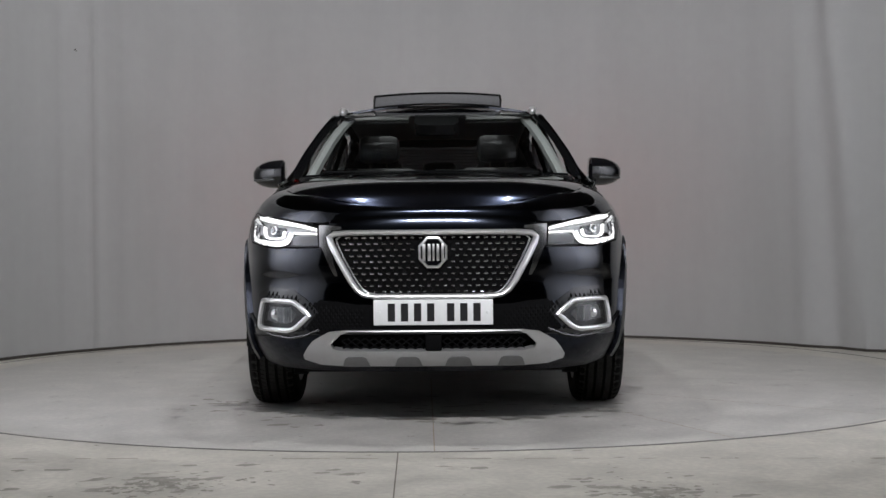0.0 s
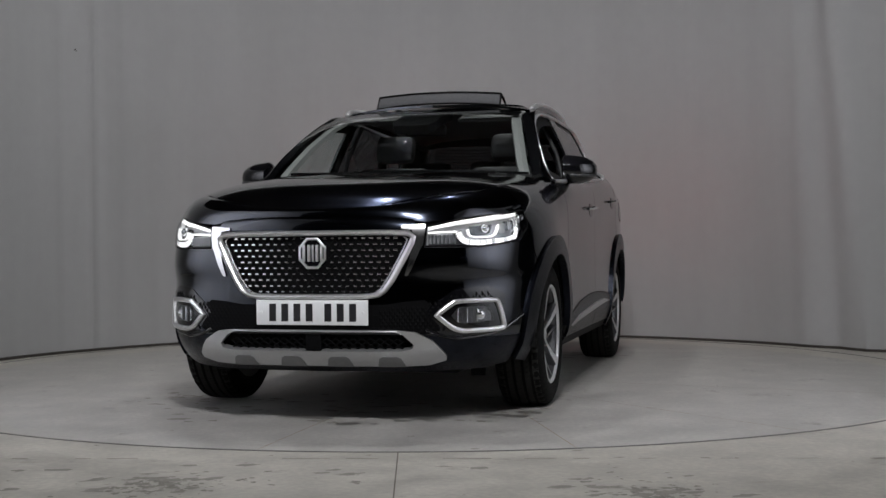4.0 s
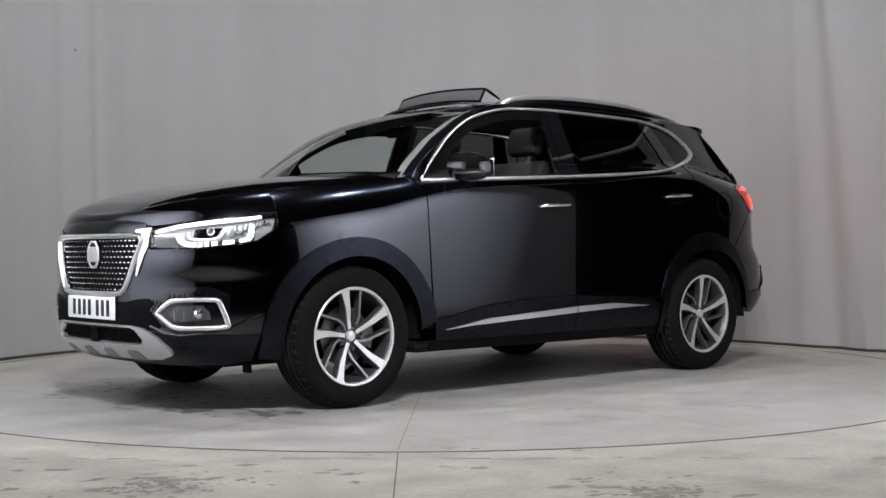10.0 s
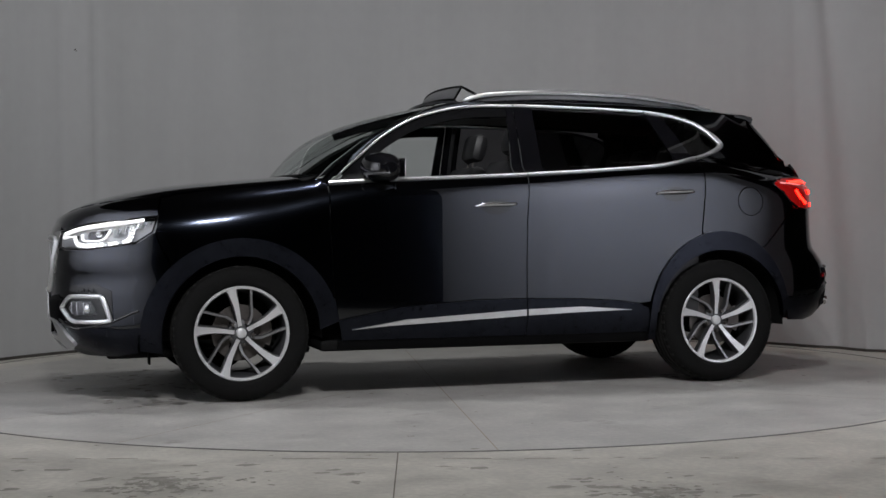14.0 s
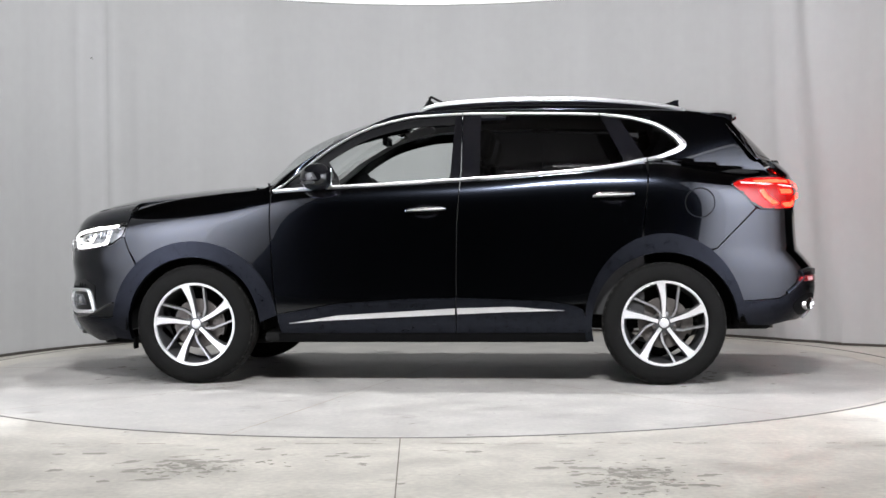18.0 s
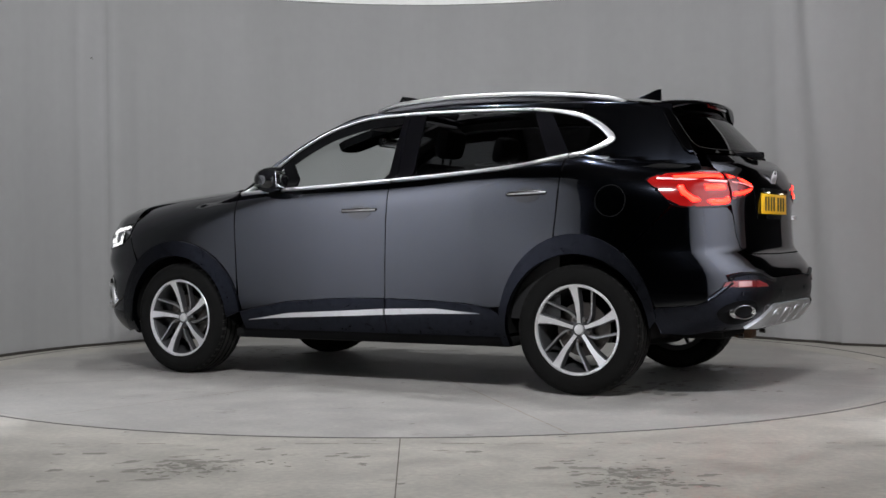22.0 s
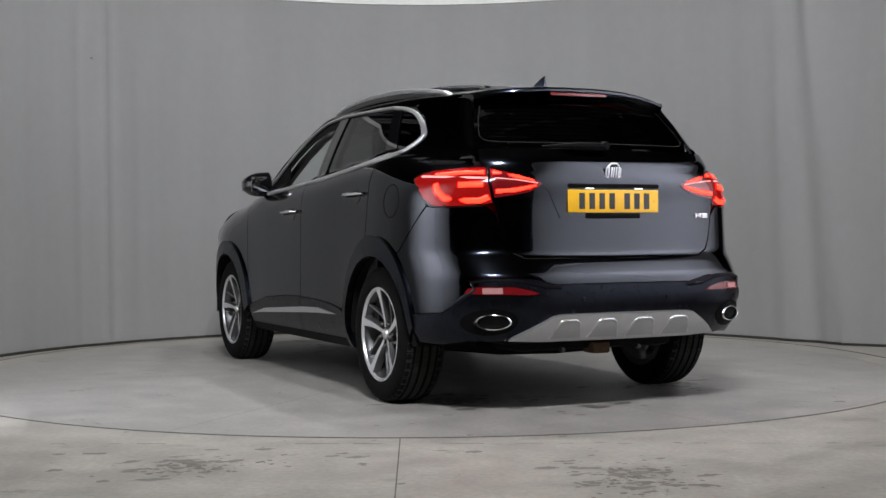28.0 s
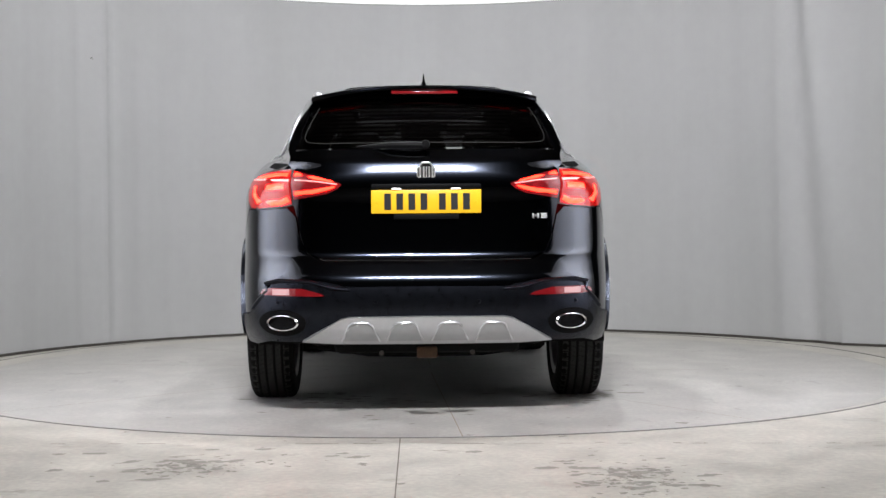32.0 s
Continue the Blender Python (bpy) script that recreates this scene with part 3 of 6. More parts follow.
def body():
    # bonnet
    edge = [(x, bonnet_edge(x)) for x in np.linspace(1.02, 1.80, 14)]
    lead = LEAD
    rear = [(1.14, 0.0), (1.13, 0.2), (1.10, 0.4), (1.06, 0.6)]
    half = [(x, y) for x, y in rear + edge + lead]
    low = [nose(*NX(1.772, 0.954)), nose(*NY(0.80, 0.930)), nose(*NY(0.70, 0.921)), nose(*NY(0.60, 0.902)), nose(*NY(0.49, 0.893)), nose(*NY(0.37, 0.914)), nose(*NY(0.25, 0.921)), nose(*NY(0.12, 0.924)), nose(0, 0.924)]
    high = [top(1.745, bonnet_edge(1.745)), top(1.85, 0.69)] + [top(x, y) for x, y in LEAD]
    rows = []
    for a, b in list(zip(high, low)) + [((a[0], -a[1], a[2]), (b[0], -b[1], b[2])) for a, b in list(zip(high, low))[-2::-1]]:
        a, b = Vector(a), Vector(b)
        d = Vector((b.x, b.y, a.z)) - (a + b) / 2
        rows.append([a + Vector((-0.01, 0, -0.001))] + [a + (b - a) * f + d * 1.1 * f * (1 - f) for f in (0, 0.2, 0.4, 0.6, 0.8, 1)])
    part("bonnet_nose", loft(bmesh.new(), rows), PAINT, car)
    outline = half + [(x, -y) for x, y in half[::-1] if y > 1e-6]
    sheet("bonnet", outline, top, PAINT, car, step=0.04)
    for s in (1, -1):
        # front wing
        e = [(x, top(x, bonnet_edge(x) + 0.006)[2]) for x in np.linspace(0.93, 1.74, 16)]
        out = [(0.905, 1.108)] + e + [(1.765, 0.955), (1.785, 0.87), (1.755, 0.79)]
        out += arc(*FRONT_ARCH, 47, 168) + [(0.885, 0.50), (0.889, 0.6), (0.905, 0.92)]
        sheet("front_wing", out, side, PAINT, car, side=s)
        # doors
        fd = [(0.898, 1.112), (0.3, 1.143), (-0.203, 1.166), (-0.186, 0.92), (-0.18, 0.7), (-0.179, 0.503), (0.1, 0.50), (0.5, 0.474), (0.862, 0.41), (0.88, 0.6), (0.898, 0.92)]
        rd = [(-0.209, 1.167), (-0.6, 1.19), (-1.02, 1.226), (-1.262, 1.272), (-1.272, 1.2), (-1.262, 1.07), (-1.238, 0.86)]
        rd += arc(*REAR_ARCH, 74, 14) + [(-0.85, 0.462), (-0.7, 0.482), (-0.5, 0.494), (-0.185, 0.502), (-0.186, 0.7), (-0.192, 0.92)]
        front = sheet("front_door", fd, side, PAINT, car, side=s)
        rear_d = sheet("rear_door", rd, side, PAINT, car, side=s)
        # lower door cladding
        sheet("door_cladding", [(0.862, 0.405), (0.5, 0.469), (0.1, 0.495), (-0.179, 0.498), (-0.179, 0.30), (0.84, 0.30)], side, CLADDING, front, lift=0.004, side=s)
        sheet("door_cladding", [(-0.185, 0.498), (-0.5, 0.489), (-0.7, 0.477), (-0.85, 0.457), (-0.905, 0.43), (-0.935, 0.30), (-0.185, 0.30)], side, CLADDING, rear_d, lift=0.004, side=s)
        sheet("side_skirt", [(0.86, 0.295), (-0.94, 0.295), (-0.94, 0.25), (0.86, 0.25)], side, TRIM_BLACK, car, side=s)
        # chrome strips on the cladding
        sheet("chrome_strip", [(0.79, 0.357), (0.6, 0.372), (-0.176, 0.407), (-0.176, 0.440), (0.5, 0.402)], side, TRIM_CHROME, front, lift=0.016, side=s)
        sheet("chrome_strip", [(-0.188, 0.408), (-0.5, 0.42), (-0.80, 0.426), (-0.5, 0.449), (-0.188, 0.441)], side, TRIM_CHROME, rear_d, lift=0.016, side=s)
        # quarter panel with the rear pillar
        q = [(-1.279, 1.268), (-1.36, 1.292), (-1.46, 1.332), (-1.512, 1.366), (-1.42, 1.474), (-1.30, 1.528), (-1.30, 1.575), (-1.6, 1.56), (-1.745, 1.535), (-1.83, 1.44), (-1.90, 1.33), (-1.955, 1.235), (-1.98, 1.185)]
        q += [(-1.86, 1.178), (-1.755, 1.158), (-1.732, 1.135), (-1.80, 1.078), (-1.872, 1.0), (-1.65, 0.775)] + arc(*REAR_ARCH, 124, 76)[0:] + [(-1.246, 0.86), (-1.270, 1.07), (-1.280, 1.2)]
        sheet("rear_wing", q, side, PAINT, car, side=s, step=0.022)
        # wheel arch trims
        for (cx, cz, a, b), ri, nm in ((FRONT_ARCH, 0.398, (-8, 173)), (REAR_ARCH, 0.408, (-9, 172))):
            out = arc(cx, cz, a + 0.002, b + 0.002, nm[0], nm[1], 30) + arc(cx, cz, ri, ri, nm[1] + 4, nm[0] - 4, 30)
            sheet("wheel_arch_trim", out, side, CLADDING, car, lift=0.016, thick=0.035, side=s)
    # front bumper
    h = [(0.0, 0.405), NY(0.3, 0.405), NY(0.55, 0.40), NY(0.70, 0.39), NX(1.93, 0.385), NX(1.862, 0.392)]
    h += [NX(x, z) for x, z in arc(*FRONT_ARCH, 6, 45, 8)] + [NX(1.762, 0.79), NX(1.79, 0.865), NX(1.80, 0.862), NX(1.88, 0.81), NY(0.80, 0.795), NY(0.72, 0.781), NY(0.502, 0.781)]
    h += [NY(0.49, 0.80), NY(0.452, 0.81), NY(0.33, 0.578), NY(0.30, 0.566), (0, 0.566)]
    sheet("front_bumper", mirrored(h), nose, PAINT, car, step=0.04)
    # rear bumper: painted upper part, plastic lower part
    h = [(0.0, 0.625), TY(0.38, 0.622), TY(0.50, 0.652), TY(0.70, 0.656), TX(-2.13, 0.60), TX(-2.07, 0.525), TX(-2.0, 0.492), TX(-1.90, 0.484), TX(-1.80, 0.480)]
    h += [TX(x, z) for x, z in arc(*REAR_ARCH, 158, 126, 8)] + [TX(-1.655, 0.77), TX(-1.878, 0.995), TX(-1.89, 0.99), TX(-2.0, 0.985), TY(0.66, 0.99), TY(0.622, 0.95), TY(0.60, 0.84), TY(0.57, 0.775), TY(0.50, 0.742), (0, 0.738)]
    sheet("rear_bumper", mirrored(h), tail, PAINT, car, step=0.04)
    h = [(0.0, 0.358), TY(0.55, 0.360), TY(0.75, 0.360), TX(-1.95, 0.34), TX(-1.82, 0.345), TX(-1.79, 0.42), TX(-1.80, 0.475), TX(-1.90, 0.479), TX(-2.0, 0.487), TX(-2.07, 0.519), TX(-2.13, 0.594), TY(0.70, 0.650), TY(0.50, 0.646), TY(0.38, 0.617), (0, 0.619)]
    sheet("bumper_cladding", mirrored(h), tail, CLADDING, car, step=0.04, lift=0.006)
    # tailgate below the glass
    h = [(0.0, 0.744), TY(0.495, 0.748), TY(0.565, 0.78), TY(0.594, 0.845), TY(0.615, 0.95), TY(0.628, 1.0), TY(0.632, 1.165), TY(0.66, 1.20), TY(0.645, 1.268), (0, 1.272)]
    gate = sheet("tailgate", mirrored(h), tail, PAINT, car, step=0.04)
    # glass
    h = [(0.0, 1.180), (0.3, 1.180), (0.6, 1.168), (0.785, 1.160), (0.755, 1.25), (0.702, 1.38), (0.645, 1.50), (0.60, 1.566), (0.3, 1.604), (0, 1.612)]
    sheet("windscreen", mirrored(h), screen, GLASS, car, thick=0.005)
    h = [(0.0, 1.282), (0.66, 1.285), (0.675, 1.31), (0.635, 1.42), (0.590, 1.50), (0.56, 1.535), (0, 1.55)]
    sheet("rear_window", mirrored(h), back_glass, REAR_GLASS, gate, thick=0.005)
    # roof
    fr = [(0.185 - 0.125 * (y / 0.6) ** 2, y) for y in np.linspace(0, 0.557, 8)]
    h = [(x, y) for x, y in fr] + [(-0.3, 0.595), (-1.0, 0.595), (-1.55, 0.565), (-1.70, 0.545), (-1.70, 0)]
    sheet("roof", h + [(x, -y) for x, y in h[::-1] if y > 1e-6], roof, PAINT, car, step=0.05, holes=(lambda x, y: -0.40 < x < 0.075 and abs(y) < 0.40,))


body()



def band(bm, path, width, chart, lift=0.006, bulge=0.006, s=1, closed=False, n=5):
    """Adds a rounded strip of the given width along a path on a chart's surface."""
    path = [Vector((a, b)) for a, b in path]
    rows, k = [], len(path)
    for i, q in enumerate(path):
        a, b = (path[(i - 1) % k], path[(i + 1) % k]) if closed else (path[max(i - 1, 0)], path[min(i + 1, k - 1)])
        d = (b - a).normalized()
        t = Vector((-d.y, d.x))
        w = (width[i] if isinstance(width, (list, tuple)) else width) / 2
        c, e = Vector(chart(*q)), 0.004
        nrm = (Vector(chart(q.x + e, q.y)) - Vector(chart(q.x - e, q.y))).cross(Vector(chart(q.x, q.y + e)) - Vector(chart(q.x, q.y - e))).normalized()
        if nrm.dot(c - Vector((c.x * 0.75, 0, 0.6))) < 0:
            nrm = -nrm
        row = []
        for j in range(n):
            f = -1 + 2 * j / (n - 1)
            u = q + t * (w * f)
            r = Vector(chart(u.x, u.y)) + nrm * (lift + bulge * (1 - f * f))
            row.append(r)
        row = [row[0] - nrm * (lift + 0.004)] + row + [row[-1] - nrm * (lift + 0.004)]
        rows.append([(r.x, r.y * s, r.z) for r in row])
    loft(bm, rows + ([rows[0]] if closed else []))
    bmesh.ops.recalc_face_normals(bm, faces=bm.faces)
    return bm


def dense(path, n=5):
    """More points along a path, smoothed."""
    t = list(range(len(path)))
    fx, fy = curve(t, [q[0] for q in path]), curve(t, [q[1] for q in path])
    m = (len(path) - 1) * n
    return [(fx(i * (len(path) - 1) / m), fy(i * (len(path) - 1) / m)) for i in range(m + 1)]


def pillars(s):
    A = [screen(0.792, 1.145), screen(0.762, 1.25), screen(0.709, 1.38), screen(0.652, 1.50), screen(0.597, 1.572), roof(-0.3, 0.597), roof(-0.65, 0.597), roof(-1.0, 0.595), roof(-1.3, 0.580), roof(-1.6, 0.560)]
    B = [side(0.905, 1.112), side(0.72, 1.268), side(0.555, 1.398), side(0.33, 1.514), side(0.05, 1.573), side(-0.3, 1.583), side(-0.65, 1.576), side(-1.0, 1.565), side(-1.3, 1.552), side(-1.6, 1.556)]
    t = list(range(len(A)))
    fa, fb = [[curve(t, [q[k] for q in c]) for k in range(3)] for c in (A, B)]
    rows = []
    for i in range(55):
        u = i * (len(A) - 1) / 54
        a, b = Vector([f(u) for f in fa]), Vector([f(u) for f in fb])
        out = Vector((0.25 if u < 4 else 0, 0.75, 0.66)).normalized() * (a - b).length * 0.13
        row = [a + (b - a) * w + out * 4 * w * (1 - w) for w in (0, 0.15, 0.33, 0.5, 0.67, 0.85, 1)]
        row = [row[0] - Vector((0, 0.01, 0.02))] + row + [row[-1] - Vector((0, 0.03, 0.004))]
        rows.append([(q.x, q.y * s, q.z) for q in row])
    part("roof_pillar", loft(bmesh.new(), rows), PAINT, car)
    # grey lining inside the front pillar
    rows = [[(q[0] - d, (q[1] - 0.02 - e) * s, q[2] - 0.015) for d, e in ((0.0, 0.0), (0.03, -0.02), (0.09, 0.0), (0.05, 0.045), (0.0, 0.03))] for q in (screen(0.735, 1.14), screen(0.69, 1.25), screen(0.64, 1.38), screen(0.59, 1.49), screen(0.55, 1.56))]
    part("pillar_lining", loft(bmesh.new(), [r + [r[0]] for r in rows]), LINING, car)


def side_windows(s):
    up = dense([(0.882, 1.128), (0.72, 1.262), (0.555, 1.392), (0.33, 1.506), (0.05, 1.565), (-0.203, 1.574)])
    part("window_trim", band(bmesh.new(), up, 0.0125, side, s=s), TRIM_CHROME, car)
    part("window_trim", band(bmesh.new(), dense([(0.895, 1.122), (0.5, 1.141), (0.2, 1.154), (-0.203, 1.173)]), 0.011, side, s=s, lift=0.010), TRIM_CHROME, car)
    part("window_trim", band(bmesh.new(), dense([(-0.209, 1.575), (-0.5, 1.572), (-0.8, 1.565), (-1.005, 1.557)]), 0.0125, side, s=s), TRIM_CHROME, car)
    part("window_trim", band(bmesh.new(), dense([(-0.209, 1.174), (-0.6, 1.197), (-1.02, 1.232), (-1.272, 1.279)]), 0.011, side, s=s, lift=0.010), TRIM_CHROME, car)
    q = dense([(-1.012, 1.557), (-1.15, 1.540), (-1.30, 1.505), (-1.40, 1.455), (-1.462, 1.405), (-1.487, 1.372), (-1.462, 1.345), (-1.37, 1.306), (-1.279, 1.281)])
    w = curve([0, 0.35, 0.62, 0.8, 1], [0.0125, 0.023, 0.036, 0.025, 0.011])
    part("window_trim", band(bmesh.new(), q, [w(i / (len(q) - 1)) for i in range(len(q))], side, s=s), TRIM_CHROME, car)
    # black frames
    part("window_frame", band(bmesh.new(), dense([(0.80, 1.165), (0.66, 1.275), (0.53, 1.372), (0.31, 1.478), (0.04, 1.532), (-0.19, 1.541)]), 0.055, side, lift=-0.012, bulge=0.002, s=s), TRIM_BLACK, car)
    sheet("sail_panel", [(0.85, 1.128), (0.50, 1.148), (0.50, 1.17), (0.60, 1.325), (0.72, 1.245)], side, TRIM_BLACK, car, lift=-0.004, side=s)
    sheet("centre_pillar", [(-0.140, 1.165), (-0.200, 1.168), (-0.204, 1.57), (-0.165, 1.57)], side, GLOSS_BLACK, car, lift=-0.002, side=s)
    sheet("centre_pillar", [(-0.208, 1.17), (-0.315, 1.177), (-0.315, 1.57), (-0.208, 1.572)], side, GLOSS_BLACK, car, lift=-0.002, side=s)
    sheet("rear_window_bar", [(-1.155, 1.262), (-1.268, 1.288), (-1.115, 1.545), (-1.012, 1.552)], side, GLOSS_BLACK, car, lift=-0.004, side=s)
    sheet("side_window", [(-0.31, 1.178), (-0.6, 1.196), (-1.03, 1.235), (-1.16, 1.258), (-1.02, 1.552), (-0.64, 1.567), (-0.31, 1.574)], side, PRIVACY, car, lift=-0.010, thick=0.004, side=s)
    sheet("quarter_window", [(-1.10, 1.548), (-1.265, 1.283), (-1.37, 1.308), (-1.462, 1.347), (-1.482, 1.372), (-1.40, 1.452), (-1.30, 1.503), (-1.15, 1.538)], side, PRIVACY, car, lift=-0.008, thick=0.004, side=s)
    if s < 0:
        sheet("side_window", [(0.80, 1.135), (-0.15, 1.17), (-0.17, 1.56), (0.04, 1.55), (0.34, 1.49), (0.55, 1.385), (0.70, 1.265)], side, GLASS, car, lift=-0.014, thick=0.004, side=s)
    # handles
    for x0, z in ((-0.01, 1.005), (-1.08, 1.078)):
        q = [(x0 + 0.112, z - 0.006), (x0 + 0.09, z + 0.001), (x0, z + 0.004), (x0 - 0.09, z + 0.006), (x0 - 0.112, z + 0.006)]
        o = [0.004, 0.030, 0.036, 0.032, 0.006]
        h = part("door_handle", tube(bmesh.new(), [(a, (side_y(a, b) + c) * s, b) for (a, b), c in zip(q, o)], [0.009, 0.012, 0.0125, 0.012, 0.009], 10, flat=0.85), CHROME, car, "chrome door handle")
        cup = [(x0 + 0.078 * math.cos(t), z - 0.010 + 0.040 * math.sin(t)) for t in np.linspace(0, 2 * math.pi, 21)[:-1]]
        sheet("handle_cup", cup, side, GLOSS_BLACK, h, lift=0.002, thick=0.004, side=s)
    # fuel flap
    if s > 0:
        ring = [(-1.56 + 0.082 * math.cos(t), 1.03 + 0.082 * math.sin(t)) for t in np.linspace(0, 2 * math.pi, 37)[:-1]]
        part("fuel_flap", band(bmesh.new(), ring, 0.005, side, lift=0.0012, bulge=0.0002, s=s, closed=True), TRIM_BLACK, car)
    # door mirror
    rows = []
    for f, y in ((0, 0.86), (0.12, 0.87), (0.3, 0.90), (0.55, 0.95), (0.75, 0.99), (0.9, 1.02), (1, 1.038)):
        k = math.sqrt(max(1 - max(f - 0.35, 0) ** 2 / 0.48, 0.04)) * (0.85 + 0.15 * min(f / 0.12, 1))
        zc, xc = 1.205 - 0.008 * f, 0.625 - 0.02 * f
        rows.append([(xc + (0.105 if math.cos(t) > 0 else 0.092) * k * math.copysign(abs(math.cos(t)) ** 0.92, math.cos(t)), y * s, zc + 0.080 * k * math.copysign(abs(math.sin(t)) ** 0.88, math.sin(t))) for t in np.linspace(0, 2 * math.pi, 41)[:-1]])
    bm = loft(bmesh.new(), rows, True)
    bm.verts.ensure_lookup_table()
    bm.faces.new(bm.verts[:40])
    bm.faces.new(bm.verts[-40:])
    bmesh.ops.recalc_face_normals(bm, faces=bm.faces)
    mir = part("door_mirror", bm, GLOSS_BLACK, car)
    part("mirror_arm", tube(bmesh.new(), [(0.66, 0.80 * s, 1.135), (0.65, 0.86 * s, 1.142), (0.63, 0.92 * s, 1.155)], [0.03, 0.028, 0.03], 10, flat=0.6), GLOSS_BLACK, mir)
    part("indicator", tube(bmesh.new(), [(0.715, 0.91 * s, 1.168), (0.70, 0.97 * s, 1.166), (0.66, 1.022 * s, 1.166), (0.61, 1.034 * s, 1.168)], 0.007, 8), ALLOY_GREY, mir)
    part("mirror_glass", box(bmesh.new(), -0.004, 0.002, 0.892, 1.008, 1.152, 1.250, 0.004, Matrix.Diagonal((1, s, 1, 1)) @ Matrix.Translation((0.530, 0.95, 0)) @ Matrix.Rotation(radians(9), 4, "Z") @ Matrix.Translation((0, -0.95, 0))), REFLECTOR, mir)


def grille_outline(k=1.0, dz=0.0):
    h = [(0.0, 0.846), (0.2, 0.846), (0.36, 0.846), (0.425, 0.842), (0.446, 0.826), (0.440, 0.802), (0.405, 0.730), (0.355, 0.640), (0.325, 0.598), (0.295, 0.578), (0.25, 0.572), (0.12, 0.571), (0.0, 0.571)]
    zc = 0.71
    return [(a * k, zc + (b - zc) * k + dz) for a, b in h]


def badge(name, parent, m, r):
    """An octagon with plain upright bars."""
    bm = bmesh.new()
    o = [(r * 0.92 * math.cos(radians(22.5 + 45 * i)), r * math.sin(radians(22.5 + 45 * i))) for i in range(8)]
    rows = [[(0.0, a, c) for a, c in o], [(0.006, a, c) for a, c in o], [(0.008, a * 0.95, c * 0.95) for a, c in o], [(0.008, a * 0.86, c * 0.86) for a, c in o], [(0.004, a * 0.83, c * 0.83) for a, c in o]]
    loft(bm, rows, True)
    bmesh.ops.transform(bm, matrix=m, verts=bm.verts)
    bmesh.ops.recalc_face_normals(bm, faces=bm.faces)
    bd = part(name, bm, BADGE, parent, "octagonal chrome badge")
    bm = bmesh.new()
    bm.faces.new([bm.verts.new((0.0035, a * 0.84, c * 0.84)) for a, c in o])
    bmesh.ops.transform(bm, matrix=m, verts=bm.verts)
    part("badge_field", bm, GLOSS_BLACK, bd)
    for y0, y1, z0, z1 in ((-0.62, -0.44, -0.5, 0.5), (-0.30, -0.12, -0.5, 0.5), (-0.02, 0.10, -0.5, 0.5), (0.22, 0.38, -0.5, 0.5), (0.50, 0.66, -0.5, 0.5)):
        part("badge_bar", box(bmesh.new(), 0.003, 0.0085, y0 * r, y1 * r, z0 * r, z1 * r, 0.001, m), BADGE, bd)
    return bd


def plate(name, parent, m, material, label):
    p = part(name, box(bmesh.new(), 0, 0.006, -0.26, 0.26, -0.0555, 0.0555, 0.003, m), material, parent, label)
    x = -0.205
    for i in range(7):
        if i == 4:
            x += 0.030
        w = 0.046
        part("plate_mark", box(bmesh.new(), 0.0055, 0.0072, x + 0.007, x + w - 0.007, -0.039, 0.039, 0.0, m), PLATE_BLACK, p)
        x += w + 0.011
    for y in (-0.236, 0.236):
        part("plate_screw", spun(bmesh.new(), [(0, 0.0085), (0.006, 0.0085), (0.007, 0.006)], 12), material, p).matrix_basis = m @ Matrix.Translation((0, y, 0)) @ Matrix.Rotation(radians(-90), 4, "Z")
    return p


